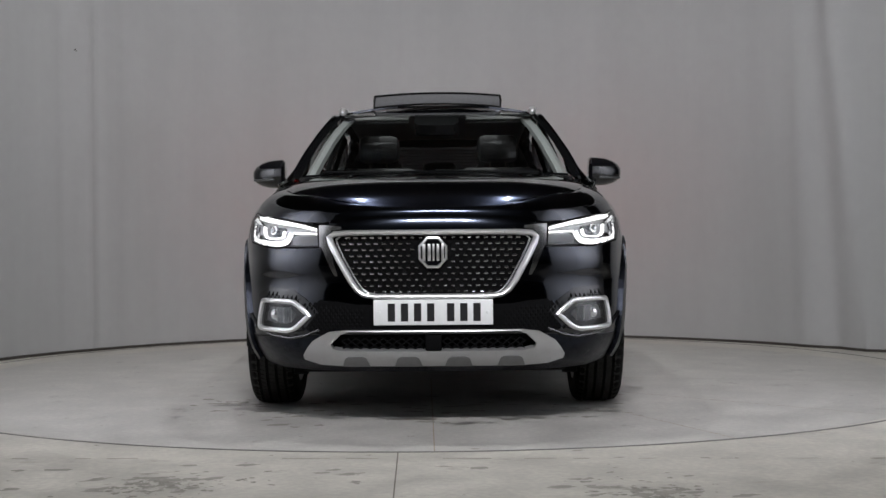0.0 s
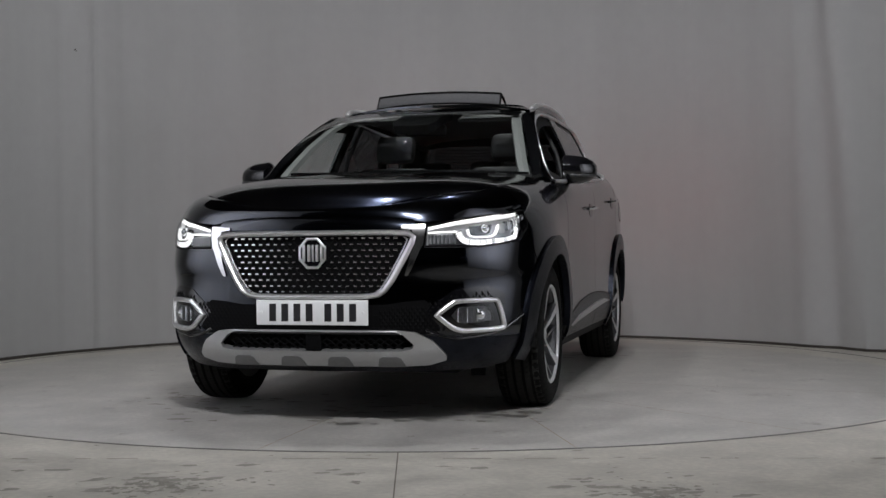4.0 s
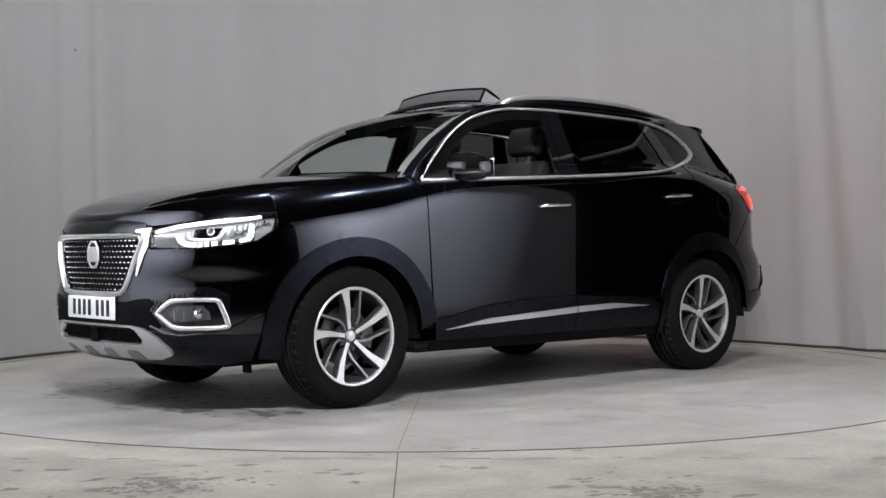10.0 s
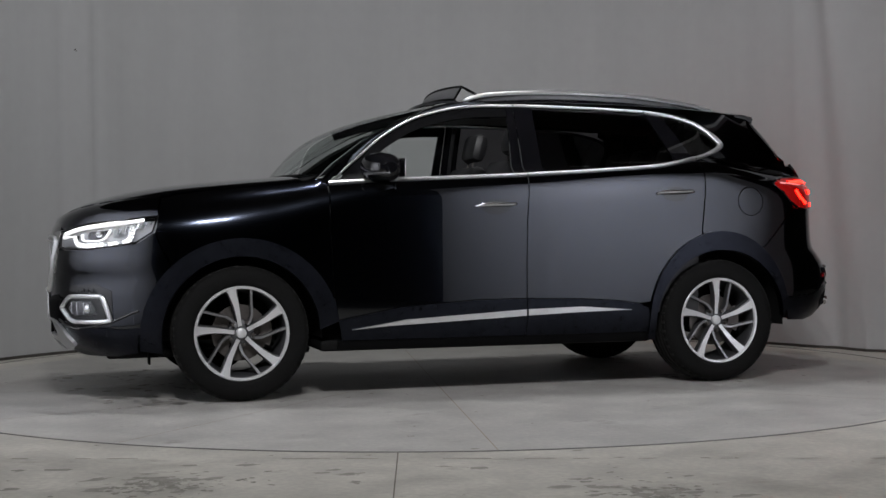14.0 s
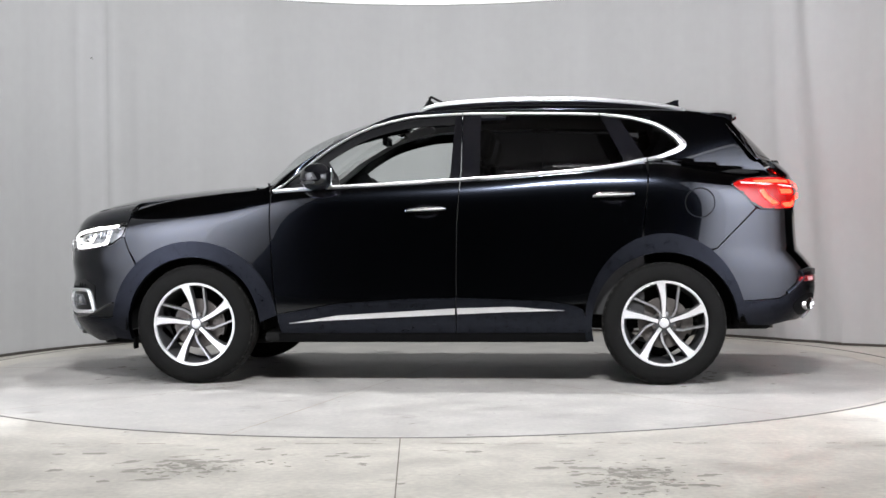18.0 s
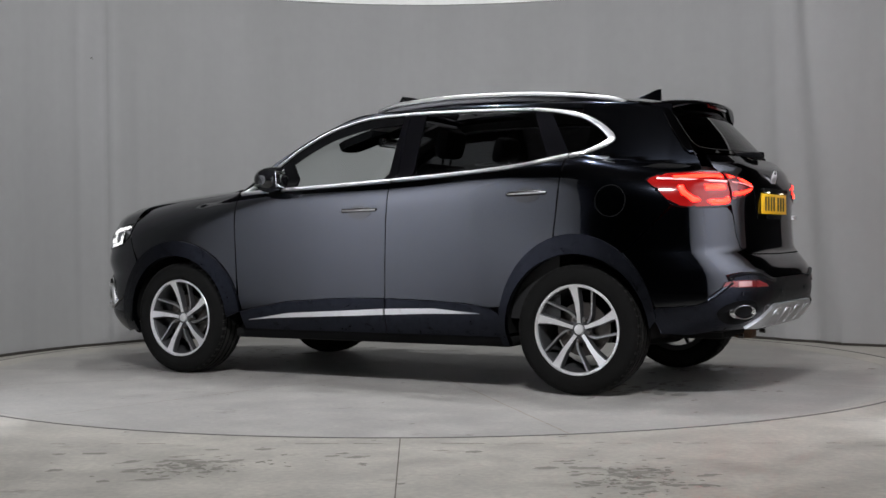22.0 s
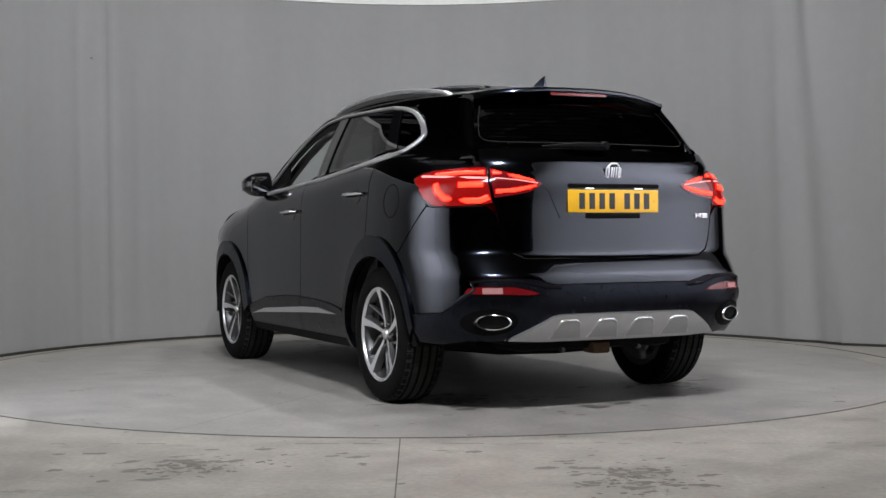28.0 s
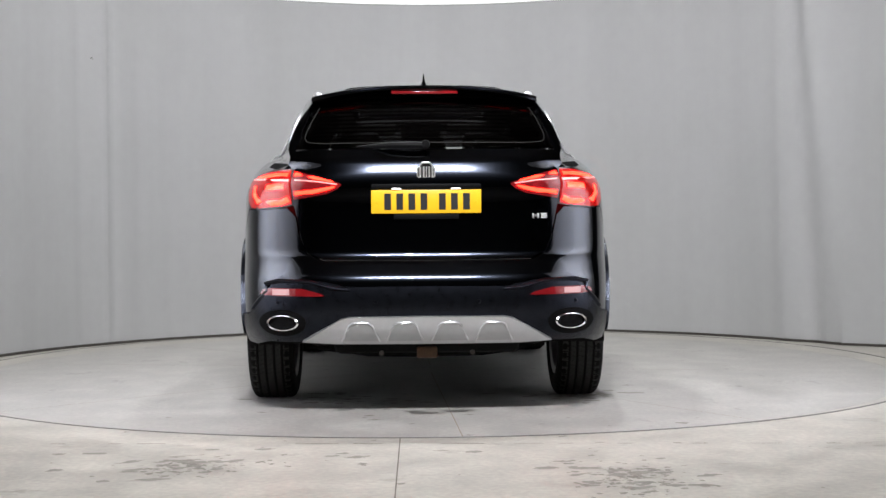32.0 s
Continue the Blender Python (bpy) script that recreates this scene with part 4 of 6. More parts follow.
def front_end():
    out = mirrored([NY(a, b) if a else (0, b) for a, b in grille_outline()])
    gr = sheet("grille", [q for q in out], nose, TRIM_BLACK, car, "black grille with small bright studs", lift=-0.022, thick=0.02)
    # chrome frame and its wings to the lamps
    path = mirrored([NY(a, b) if a else (0, b) for a, b in grille_outline(1.015)])
    part("grille_frame", band(bmesh.new(), path, 0.023, nose, lift=0.006, bulge=0.011, closed=True), TRIM_CHROME, gr)
    path = mirrored([NY(a, b) if a else (0, b) for a, b in grille_outline(0.955)])
    part("grille_rim", band(bmesh.new(), path, 0.008, nose, lift=-0.010, bulge=0.004, closed=True), CHROME, gr)
    for s in (1, -1):
        w = [NY(0.452, 0.835), NY(0.445, 0.858), NY(0.40, 0.862), NY(0.40, 0.874), NY(0.46, 0.880), NY(0.500, 0.882), NY(0.494, 0.795), NY(0.478, 0.765), NY(0.455, 0.705), NY(0.43, 0.66), NY(0.416, 0.66), NY(0.438, 0.74)]
        sheet("chrome_wing", w, nose, CHROME, gr, lift=0.006, side=s)
    sheet("bonnet_lip", mirrored([(0, 0.860), NY(0.395, 0.863), NY(0.395, 0.874), NY(0.46, 0.884), NY(0.44, 0.915), NY(0.2, 0.922), (0, 0.924)]), nose, PAINT, car)
    # studs on the grille: rows of short bars that shrink towards the badge
    bm0 = box(bmesh.new(), 0, 0.007, -0.0095, 0.0095, -0.0042, 0.0042, 0.002)
    bmesh.ops.recalc_face_normals(bm0, faces=bm0.faces)
    me = bpy.data.meshes.new("stud")
    bm0.to_mesh(me)
    bm0.free()
    me.materials.append(STUD)
    poly = grille_outline(0.91)
    for i in range(-12, 13):
        for j in range(10):
            z = 0.590 + j * 0.0262
            y = (i + (0.5 if j % 2 else 0)) * 0.0355
            lim = np.interp(z, [0.585, 0.60, 0.64, 0.73, 0.80, 0.825], [0.27, 0.30, 0.325, 0.378, 0.408, 0.40])
            if abs(y) > lim or math.hypot(y, z - 0.757) < 0.085:
                continue
            q, q2 = Vector(nose(*NY(y, z))) if abs(y) > 1e-4 else Vector(nose(0, z)), Vector(nose(*NY(y + 0.01, z)))
            k = min(0.65 + abs(y) * 1.2, 1.1)
            ob = new("stud", me)
            ob.parent = gr
            ob.matrix_basis = Matrix.LocRotScale((q.x - 0.020, q.y, q.z), Euler((0, 0, math.atan2(q2.y - q.y, q2.x - q.x) - math.pi / 2)), (1, k, k))
    # diamond lattice behind the studs
    bm = bmesh.new()
    for d in (1, -1):
        for c in np.arange(-1.0, 1.0, 0.05):
            pts = []
            for z in np.linspace(0.588, 0.828, 9):
                y = c + d * (z - 0.71) * 0.9
                if abs(y) < np.interp(z, [0.585, 0.60, 0.64, 0.73, 0.80, 0.825], [0.28, 0.31, 0.335, 0.388, 0.418, 0.41]):
                    q = nose(*NY(y, z)) if abs(y) > 1e-4 else nose(0, z)
                    pts.append((q[0] - 0.018, q[1], q[2]))
            if len(pts) > 2:
                tube(bm, pts, 0.0016, 4)
    part("grille_lattice", bm, TRIM_BLACK, gr)
    badge("badge", gr, Matrix.Translation((2.288, 0, 0.760)), 0.074)
    plate("front_number_plate", car, Matrix.Translation((2.302, 0, 0.500)), PLATE_WHITE, "white front number plate with black marks")
    # lower intake and silver skid plate
    sheet("lower_grille", mirrored([(0, 0.29), NY(0.43, 0.29), NY(0.47, 0.36), NY(0.45, 0.408), (0, 0.412)]), nose, UNDER, car, lift=-0.05)
    for s in (1, -1):
        bm = bmesh.new()
        for d in (1, -1):
            for c in np.arange(-0.12, 0.6, 0.04):
                ys = [(c + d * (z - 0.37) * 1.3, z) for z in np.linspace(0.340, 0.405, 5)]
                pts = [nose(*NY(y, z)) for y, z in ys if 0.035 < y < 0.405]
                if len(pts) > 2:
                    tube(bm, [(q[0] - 0.010, q[1] * s, q[2]) for q in pts], 0.0042, 5)
        part("lower_lattice", bm, TRIM_BLACK, car)
    part("radar_box", box(bmesh.new(), 2.24, 2.292, -0.036, 0.036, 0.33, 0.415, 0.006), TRIM_BLACK, car)
    sk = sheet("front_skid_plate", mirrored([(0, 0.270), NY(0.38, 0.270), NY(0.50, 0.275), NY(0.57, 0.295), NY(0.575, 0.315), NY(0.53, 0.375), NY(0.46, 0.415), NY(0.38, 0.424), NY(0.37, 0.415), NY(0.405, 0.405), NY(0.448, 0.362), NY(0.44, 0.345), NY(0.40, 0.336), (0, 0.334)]), nose, SATIN, car, "satin silver skid plate", lift=0.014, thick=0.03)
    part("skid_edge", band(bmesh.new(), [NY(y, 0.419) if abs(y) > 1e-4 else (0, 0.419) for y in np.linspace(-0.38, 0.38, 21)], 0.010, nose, lift=0.010, bulge=0.005), SATIN, sk)
    # hollows of the skid plate: their shade is painted as grey patches
    for y0 in (-0.34, -0.11, 0.11, 0.34):
        w = 0.062
        sheet("painted_recess", [NY(y0 - w, 0.270), NY(y0 - w * 0.75, 0.305), NY(y0 - w * 0.5, 0.313), NY(y0 + w * 0.5, 0.313), NY(y0 + w * 0.75, 0.305), NY(y0 + w, 0.270)], nose, SKID_SHADE, sk, lift=0.0165, thick=0.004)
    h = [(0.0, 0.225), NY(0.5, 0.228), NY(0.7, 0.235), NX(1.93, 0.245), NX(1.87, 0.255), NX(1.868, 0.36), NX(1.862, 0.388), NX(1.93, 0.381), NY(0.70, 0.386), NY(0.55, 0.396), NY(0.3, 0.401), (0, 0.401)]
    gap = NY(0.43, 0.37)[0]
    sheet("bumper_cladding", mirrored(h), nose, CLADDING, car, lift=-0.003, step=0.025, holes=(lambda a, z: z > 0.30 and abs(a) < gap,))
    h = [(0, 0.412), NY(0.40, 0.412), NY(0.50, 0.402), NY(0.56, 0.42), NY(0.54, 0.52), NY(0.50, 0.553), NY(0.42, 0.548), NY(0.34, 0.535), (0, 0.532)]
    ins = sheet("bumper_insert", mirrored(h), nose, TRIM_BLACK, car, "black plastic insert with a quilted pattern", lift=0.002)
    for s in (1, -1):
        # shining lip that sweeps from the skid plate out to the wheel arch
        part("bumper_lip", band(bmesh.new(), [NY(0.50, 0.425), NY(0.57, 0.395), NY(0.64, 0.383), NY(0.74, 0.395), NY(0.80, 0.42), NX(1.92, 0.455), NX(1.87, 0.475)], 0.014, nose, lift=0.004, bulge=0.006, s=s), GLOSS_BLACK, car)
        # fog lamp
        fl = sheet("fog_lamp", [NY(0.50, 0.50), NY(0.565, 0.56), NY(0.62, 0.598), NY(0.74, 0.61), NY(0.80, 0.575), NX(1.99, 0.44), NX(2.02, 0.40), NY(0.70, 0.392), NY(0.58, 0.415)], nose, GLOSS_BLACK, car, "hexagonal fog lamp in a chrome frame", lift=0.003, side=s)
        ring = [NY(0.545, 0.486), NY(0.60, 0.531), NY(0.625, 0.545), NY(0.72, 0.549), NY(0.768, 0.547), NY(0.785, 0.50), NY(0.795, 0.43), NY(0.77, 0.420), NY(0.66, 0.417), NY(0.62, 0.425)]
        part("fog_frame", band(bmesh.new(), dense(ring + [ring[0]], 4)[:-1], 0.020, nose, lift=0.012, bulge=0.006, s=s, closed=True), TRIM_CHROME, fl)
        sheet("fog_reflector", [NY(0.605, 0.484), NY(0.635, 0.52), NY(0.73, 0.522), NY(0.75, 0.49), NY(0.752, 0.458), NY(0.65, 0.448), NY(0.62, 0.465)], nose, ALLOY_GREY, fl, lift=0.004, thick=0.003, side=s)
        for i in range(6):
            y = 0.632 + 0.018 * i
            part("fog_rib", tube(bmesh.new(), [tuple(a * b for a, b in zip(Vector(nose(*NY(y, z))) + Vector((0.006, 0, 0)), (1, s, 1))) for z in (0.455, 0.485, 0.516)], 0.004, 6), LENS if i % 2 else REFLECTOR, fl)
        q = Vector(nose(*NY(0.712, 0.486)))
        bm = spun(bmesh.new(), [(0, 0.016), (0.012, 0.014), (0.022, 0.006), (0.027, -0.004)], 20)
        bmesh.ops.transform(bm, matrix=Matrix.Diagonal((1, s, 1, 1)) @ Matrix.Translation((q.x, q.y, q.z)) @ Matrix.Rotation(radians(-70), 4, "Z"), verts=bm.verts)
        part("fog_bulb", bm, REFLECTOR, fl)
        sheet("fog_lens", [NY(0.60, 0.484), NY(0.63, 0.524), NY(0.735, 0.526), NY(0.755, 0.49), NY(0.757, 0.455), NY(0.65, 0.445), NY(0.615, 0.462)], nose, LENS, fl, lift=0.014, thick=0.003, side=s)
        bm = bmesh.new()
        for r in range(15):
            for c in range(26):
                y, z = 0.28 + 0.021 * c + 0.0105 * (r % 2), 0.402 + 0.0145 * r
                if z > np.interp(y, [0.30, 0.42, 0.50, 0.56, 0.62, 0.74, 0.80], [0.515, 0.522, 0.530, 0.538, 0.570, 0.582, 0.545]) or z < np.interp(y, [0.3, 0.5, 0.58, 0.7, 0.8], [0.425, 0.415, 0.425, 0.402, 0.43]):
                    continue
                if y > 0.53 and abs(z - 0.482) < np.interp(y, [0.53, 0.60, 0.64, 0.79, 0.80], [0.018, 0.062, 0.078, 0.078, 0.05]):
                    continue
                if y > 0.79 or (y < 0.31 and z > 0.44):
                    continue
                q = Vector(nose(*NY(y, z)))
                t = [bm.verts.new(((q.x + 0.002), (q.y + a) * s, q.z + b)) for a, b in ((-0.0105, 0), (0, -0.0145), (0.0105, 0), (0, 0.0145))]
                p = bm.verts.new((q.x + 0.0042, q.y * s, q.z))
                for k in range(4):
                    bm.faces.new((t[k], t[(k + 1) % 4], p))
        bmesh.ops.recalc_face_normals(bm, faces=bm.faces)
        tagged(part("fog_texture", bm, TRIM_BLACK, fl, smooth=False), kind="stuff")
        # headlamp
        hl = [NY(0.502, 0.787), NY(0.508, 0.876), NY(0.62, 0.902), NY(0.70, 0.918), NX(1.90, 0.936), NX(1.80, 0.949), NX(1.768, 0.950), NX(1.785, 0.915), NX(1.80, 0.87), NX(1.88, 0.818), NY(0.80, 0.800), NY(0.72, 0.787)]
        lamp = sheet("headlamp", hl, nose, LAMP_GREY, car, "headlamp with lit white light strips", lift=-0.040, thick=0.01, side=s)
        sheet("lamp_lens", hl, nose, LENS, lamp, lift=0.002, thick=0.03, side=s)
        part("light_strip", band(bmesh.new(), [NY(0.515, 0.866), NY(0.62, 0.891), NY(0.70, 0.906), NY(0.77, 0.920), NX(1.90, 0.929), NX(1.84, 0.936)], [0.008, 0.011, 0.013, 0.014, 0.013, 0.008], nose, lift=-0.018, bulge=0.003, s=s), DRL, lamp)
        part("light_strip", band(bmesh.new(), [NY(0.515, 0.846), NY(0.58, 0.850), NY(0.632, 0.852)], 0.005, nose, lift=-0.020, bulge=0.003, s=s), DRL, lamp)
        hook = dense([NY(0.632, 0.852), NY(0.642, 0.832), NY(0.655, 0.814), NY(0.68, 0.805), NY(0.72, 0.803), NY(0.765, 0.807), NX(1.93, 0.820), NX(1.905, 0.850), NX(1.895, 0.890), NX(1.885, 0.915)], 4)
        part("reflector_band", band(bmesh.new(), hook, 0.026, nose, lift=-0.030, bulge=0.006, s=s), REFLECTOR, lamp)
        for k in range(1, len(hook) - 2, 2):
            a, b = Vector(hook[k]), Vector(hook[k + 1])
            part("light_bead", band(bmesh.new(), [tuple(a), tuple(a + (b - a) * 1.3)], 0.021, nose, lift=-0.022, bulge=0.005, s=s), DRL, lamp)
        part("inner_light_line", band(bmesh.new(), dense([NY(0.672, 0.862), NY(0.678, 0.838), NY(0.70, 0.828), NY(0.75, 0.828), NY(0.775, 0.842), NY(0.782, 0.885)], 4), 0.004, nose, lift=-0.020, bulge=0.002, s=s), DRL, lamp)
        lens = [NY(0.685, 0.885), NY(0.688, 0.845), NY(0.705, 0.836), NY(0.745, 0.836), NY(0.766, 0.848), NY(0.770, 0.893)]
        sheet("projector", lens, nose, GLOSS_BLACK, lamp, "dark projector lens", lift=-0.030, thick=0.01, side=s, step=0.02)
        q = Vector(nose(*NY(0.728, 0.862)))
        m = Matrix.Diagonal((1, s, 1, 1)) @ Matrix.Translation((q.x - 0.035, q.y - 0.006, q.z)) @ Matrix.Rotation(radians(-65), 4, "Z")
        bm = spun(bmesh.new(), [(0, 0.020), (0.012, 0.016), (0.020, 0.006), (0.022, -0.004)], 20)
        bmesh.ops.transform(bm, matrix=m, verts=bm.verts)
        part("projector_lens", bm, REFLECTOR, lamp)
        # bright facets between the hook and the upper strip, out to the lamp's tip
        for i in range(9):
            x, dz = 1.985 - 0.021 * i, 0.005 * (i % 2)
            z0, z1 = 0.845 + 0.0085 * i + dz, 0.890 + 0.0045 * i + dz
            part("facet", band(bmesh.new(), [NX(x, z0), NX(x - 0.010, z1)], 0.013, nose, lift=-0.030 + 0.006 * (i % 3), bulge=0.004, s=s, n=4), REFLECTOR if i % 2 else LAMP_GREY, lamp)
        for i in range(7):
            y = 0.525 + 0.016 * i
            part("reflector_cell", band(bmesh.new(), [NY(y, 0.800), NY(y, 0.838)], 0.011, nose, lift=-0.034, bulge=0.004, s=s), LAMP_GREY, lamp)
        part("lamp_edge", band(bmesh.new(), hl, 0.007, nose, lift=0.0015, bulge=0.001, s=s, closed=True), TRIM_BLACK, lamp)
        part("bumper_slot", band(bmesh.new(), [NY(0.28, 0.487), NY(0.40, 0.487), NY(0.50, 0.492)], 0.012, nose, lift=0.001, bulge=0.002, s=s), TRIM_BLACK, car)


def rear_end():
    gate = bpy.data.objects["tailgate"]
    # plate recess, plate, badge, plain bars in place of the model letters
    sheet("plate_recess", mirrored([(0, 0.935), TY(0.30, 0.935), TY(0.36, 1.06), TY(0.42, 1.105), (0, 1.108)]), tail, PAINT, gate, lift=0.003, thick=0.006)
    turn = Matrix.Rotation(math.pi, 4, "Z")
    plate("rear_number_plate", gate, Matrix.Translation((-2.172, 0, 1.016)) @ turn, PLATE_YELLOW, "yellow rear number plate with black marks")
    part("plate_bracket", box(bmesh.new(), -2.176, -2.15, -0.155, 0.155, 0.932, 0.958, 0.004), TRIM_BLACK, gate)
    part("gate_handle", box(bmesh.new(), -2.186, -2.14, -0.26, 0.26, 1.078, 1.100, 0.006), TRIM_BLACK, gate)
    for y in (-0.14, 0.14):
        part("plate_lamp", box(bmesh.new(), -2.186, -2.17, y - 0.022, y + 0.022, 1.074, 1.080, 0.001), DRL, gate)
    badge("badge", gate, Matrix.Translation((-2.170, 0, 1.157)) @ turn @ Matrix.Rotation(radians(12), 4, "Y"), 0.052)
    x = tail(*TY(0.54, 0.947))[0]
    for y0, y1, z0, z1 in ((-0.512, -0.504, 0.935, 0.958), (-0.536, -0.528, 0.935, 0.958), (-0.524, -0.516, 0.943, 0.950), (-0.575, -0.545, 0.951, 0.958), (-0.575, -0.545, 0.943, 0.949), (-0.575, -0.545, 0.935, 0.941)):
        part("model_mark", box(bmesh.new(), x - 0.012, x + 0.01, y0, y1, z0, z1, 0.001), TRIM_CHROME, gate)
    # rear wiper
    w = part("rear_wiper", tube(bmesh.new(), [(-2.098, -0.005, 1.285), (-2.105, 0.05, 1.286), (-2.095, 0.16, 1.287), (-2.07, 0.25, 1.285), (-2.055, 0.33, 1.283)], [0.018, 0.020, 0.018, 0.011, 0.006], 8), TRIM_BLACK, gate)
    part("wiper_boss", spun(bmesh.new(), [(0, 0.03), (0.018, 0.028), (0.022, 0.0)], 14), TRIM_BLACK, w).matrix_basis = Matrix.Translation((-2.09, 0.0, 1.292)) @ Matrix.Rotation(radians(90), 4, "Z")
    for i in range(10):
        z = 1.328 + 0.021 * i
        w = 0.575 - 0.42 * (z - 1.31)
        part("heater_line", band(bmesh.new(), [(y, z) for y in np.linspace(-w, w, 15)], 0.0018, back_glass, lift=-0.012, bulge=0.0003), HEATER, bpy.data.objects["rear_window"])
    line = dense([(0.0, 1.303), (0.30, 1.304), (0.50, 1.308), (0.575, 1.318), (0.590, 1.345), (0.565, 1.42), (0.525, 1.50)], 4)
    part("glass_line", band(bmesh.new(), [(-a, b) for a, b in line[::-1]] + line[1:], 0.004, back_glass, lift=0.0009, bulge=0.0004), FRIT, bpy.data.objects["rear_window"])
    # spoiler
    rows = []
    for y in np.linspace(-0.565, 0.565, 31):
        k = abs(y) / 0.565
        x0, x1 = -1.66, -1.865 + 0.085 * k ** 2.2
        z0 = roof(-1.66, y)[2]
        z1 = 1.598 - 0.052 * k ** 2.6
        row = [(x0 + (x1 - x0) * f, y, z0 + (z1 - z0) * f + 0.010 * f * (1 - f) * 4) for f in (0, 0.2, 0.4, 0.6, 0.8, 0.95)]
        row += [(x1 - 0.006, y, z1 - 0.006), (x1 - 0.004, y, z1 - 0.016), (x1 + 0.02, y, z1 - 0.026), (x1 + 0.08, y, z1 - 0.058 + 0.02 * k), (x0 + 0.0, y, z0 - 0.09 + 0.03 * k)]
        rows.append(row)
    sp = part("rear_spoiler", loft(bmesh.new(), rows), PAINT, car)
    part("brake_lamp", box(bmesh.new(), -1.858, -1.848, -0.165, 0.165, 1.560, 1.576, 0.004), RED_DARK, sp, "dark red high brake lamp")
    for s in (1, -1):
        part("spoiler_cheek", loft(bmesh.new(), [[(x, (0.566 - 0.01 * f) * s, z - f * 0.10) for f in (0, 0.5, 1)] for x, z in ((-1.66, 1.565), (-1.72, 1.56), (-1.78, 1.553))]), GLOSS_BLACK, sp)
        # edge strip beside the glass
        part("glass_edge", loft(bmesh.new(), [[(q[0] + 0.0, q[1] * s, q[2]), ((q[0] + e[0]) / 2, (q[1] + e[1] + 0.012) / 2 * s, q[2]), (e[0], e[1] * s, e[2])] for q, e in ((back_glass(0.67, 1.283), side(-1.955, 1.235)), (back_glass(0.675, 1.31), side(-1.915, 1.305)), (back_glass(0.635, 1.42), side(-1.845, 1.42)), (back_glass(0.590, 1.50), side(-1.77, 1.515)), (back_glass(0.56, 1.535), side(-1.745, 1.535)))]), PAINT, gate)
        # outer and inner tail lamps
        out = [TX(-1.738, 1.133), TX(-1.80, 1.162), TX(-1.95, 1.176), TY(0.70, 1.177), TY(0.640, 1.176), TY(0.636, 1.005), TY(0.70, 0.998), TX(-1.98, 0.993), TX(-1.90, 1.0), TX(-1.865, 1.02), TX(-1.80, 1.085)]
        tl = sheet("tail_lamp", out, tail, RED_LENS, car, "red tail lamp, lit", lift=0.004, thick=0.02, side=s)
        part("lamp_seal", band(bmesh.new(), out, 0.014, tail, lift=0.004, bulge=0.001, s=s, closed=True), GLOSS_BLACK, tl)
        part("light_strip", band(bmesh.new(), [TY(0.655, 1.150), TY(0.72, 1.152), TX(-1.97, 1.150), TX(-1.87, 1.143)], 0.018, tail, lift=0.005, bulge=0.003, s=s), RED_LED, tl)
        part("light_strip", band(bmesh.new(), [TY(0.652, 1.035), TY(0.69, 1.018), TY(0.74, 1.018), TX(-1.975, 1.03), TX(-1.93, 1.065), TX(-1.91, 1.10)], 0.026, tail, lift=0.005, bulge=0.003, s=s), RED_LED, tl)
        part("light_strip", band(bmesh.new(), [TY(0.675, 1.095), TY(0.72, 1.094), TX(-2.02, 1.092)], 0.026, tail, lift=0.005, bulge=0.003, s=s), RED_LED, tl)
        part("clear_bar", band(bmesh.new(), [TY(0.65, 1.122), TY(0.72, 1.125), TX(-1.93, 1.132), TX(-1.79, 1.140)], 0.010, tail, lift=0.006, bulge=0.002, s=s), mat_pink(), tl)
        inn = [TY(0.627, 1.170), TY(0.52, 1.140), TY(0.41, 1.106), TY(0.398, 1.098), TY(0.42, 1.078), TY(0.47, 1.056), TY(0.627, 1.030)]
        il = sheet("inner_tail_lamp", inn, tail, RED_DARK, gate, "dark red inner tail lamp with lit strips", lift=0.005, thick=0.015, side=s)
        part("light_strip", band(bmesh.new(), [TY(0.622, 1.150), TY(0.52, 1.130), TY(0.44, 1.112)], [0.018, 0.014, 0.006], tail, lift=0.006, bulge=0.003, s=s), RED_LED, il)
        part("light_strip", band(bmesh.new(), [TY(0.622, 1.060), TY(0.53, 1.068), TY(0.46, 1.082), TY(0.43, 1.090)], [0.018, 0.018, 0.014, 0.006], tail, lift=0.006, bulge=0.003, s=s), RED_LED, il)
        part("clear_bar", band(bmesh.new(), [TY(0.622, 1.122), TY(0.52, 1.114), TY(0.42, 1.100)], 0.006, tail, lift=0.007, bulge=0.002, s=s), mat_pink(), il)
        # reflector, sensors, exhaust
        rf = [TY(0.785, 0.583), TY(0.77, 0.607), TY(0.72, 0.614), TY(0.58, 0.610), TY(0.50, 0.590), TY(0.475, 0.577), TY(0.50, 0.575), TY(0.70, 0.577)]
        ob = sheet("rear_reflector", rf, tail, RED_DARK, car, "red bumper reflector", lift=0.012, thick=0.01, side=s)
        sheet("clear_cell", [TY(0.72, 0.581), TY(0.72, 0.608), TY(0.64, 0.608), TY(0.64, 0.581)], tail, CLEAR_RED, ob, lift=0.0135, thick=0.003, side=s)
        part("bumper_brow", band(bmesh.new(), [TX(-2.05, 0.515), TX(-2.10, 0.555), TX(-2.15, 0.60), TY(0.76, 0.634), TY(0.70, 0.646), TY(0.55, 0.642), TY(0.44, 0.612), TY(0.36, 0.607)], 0.022, tail, lift=0.006, bulge=0.010, s=s), CLADDING, car)
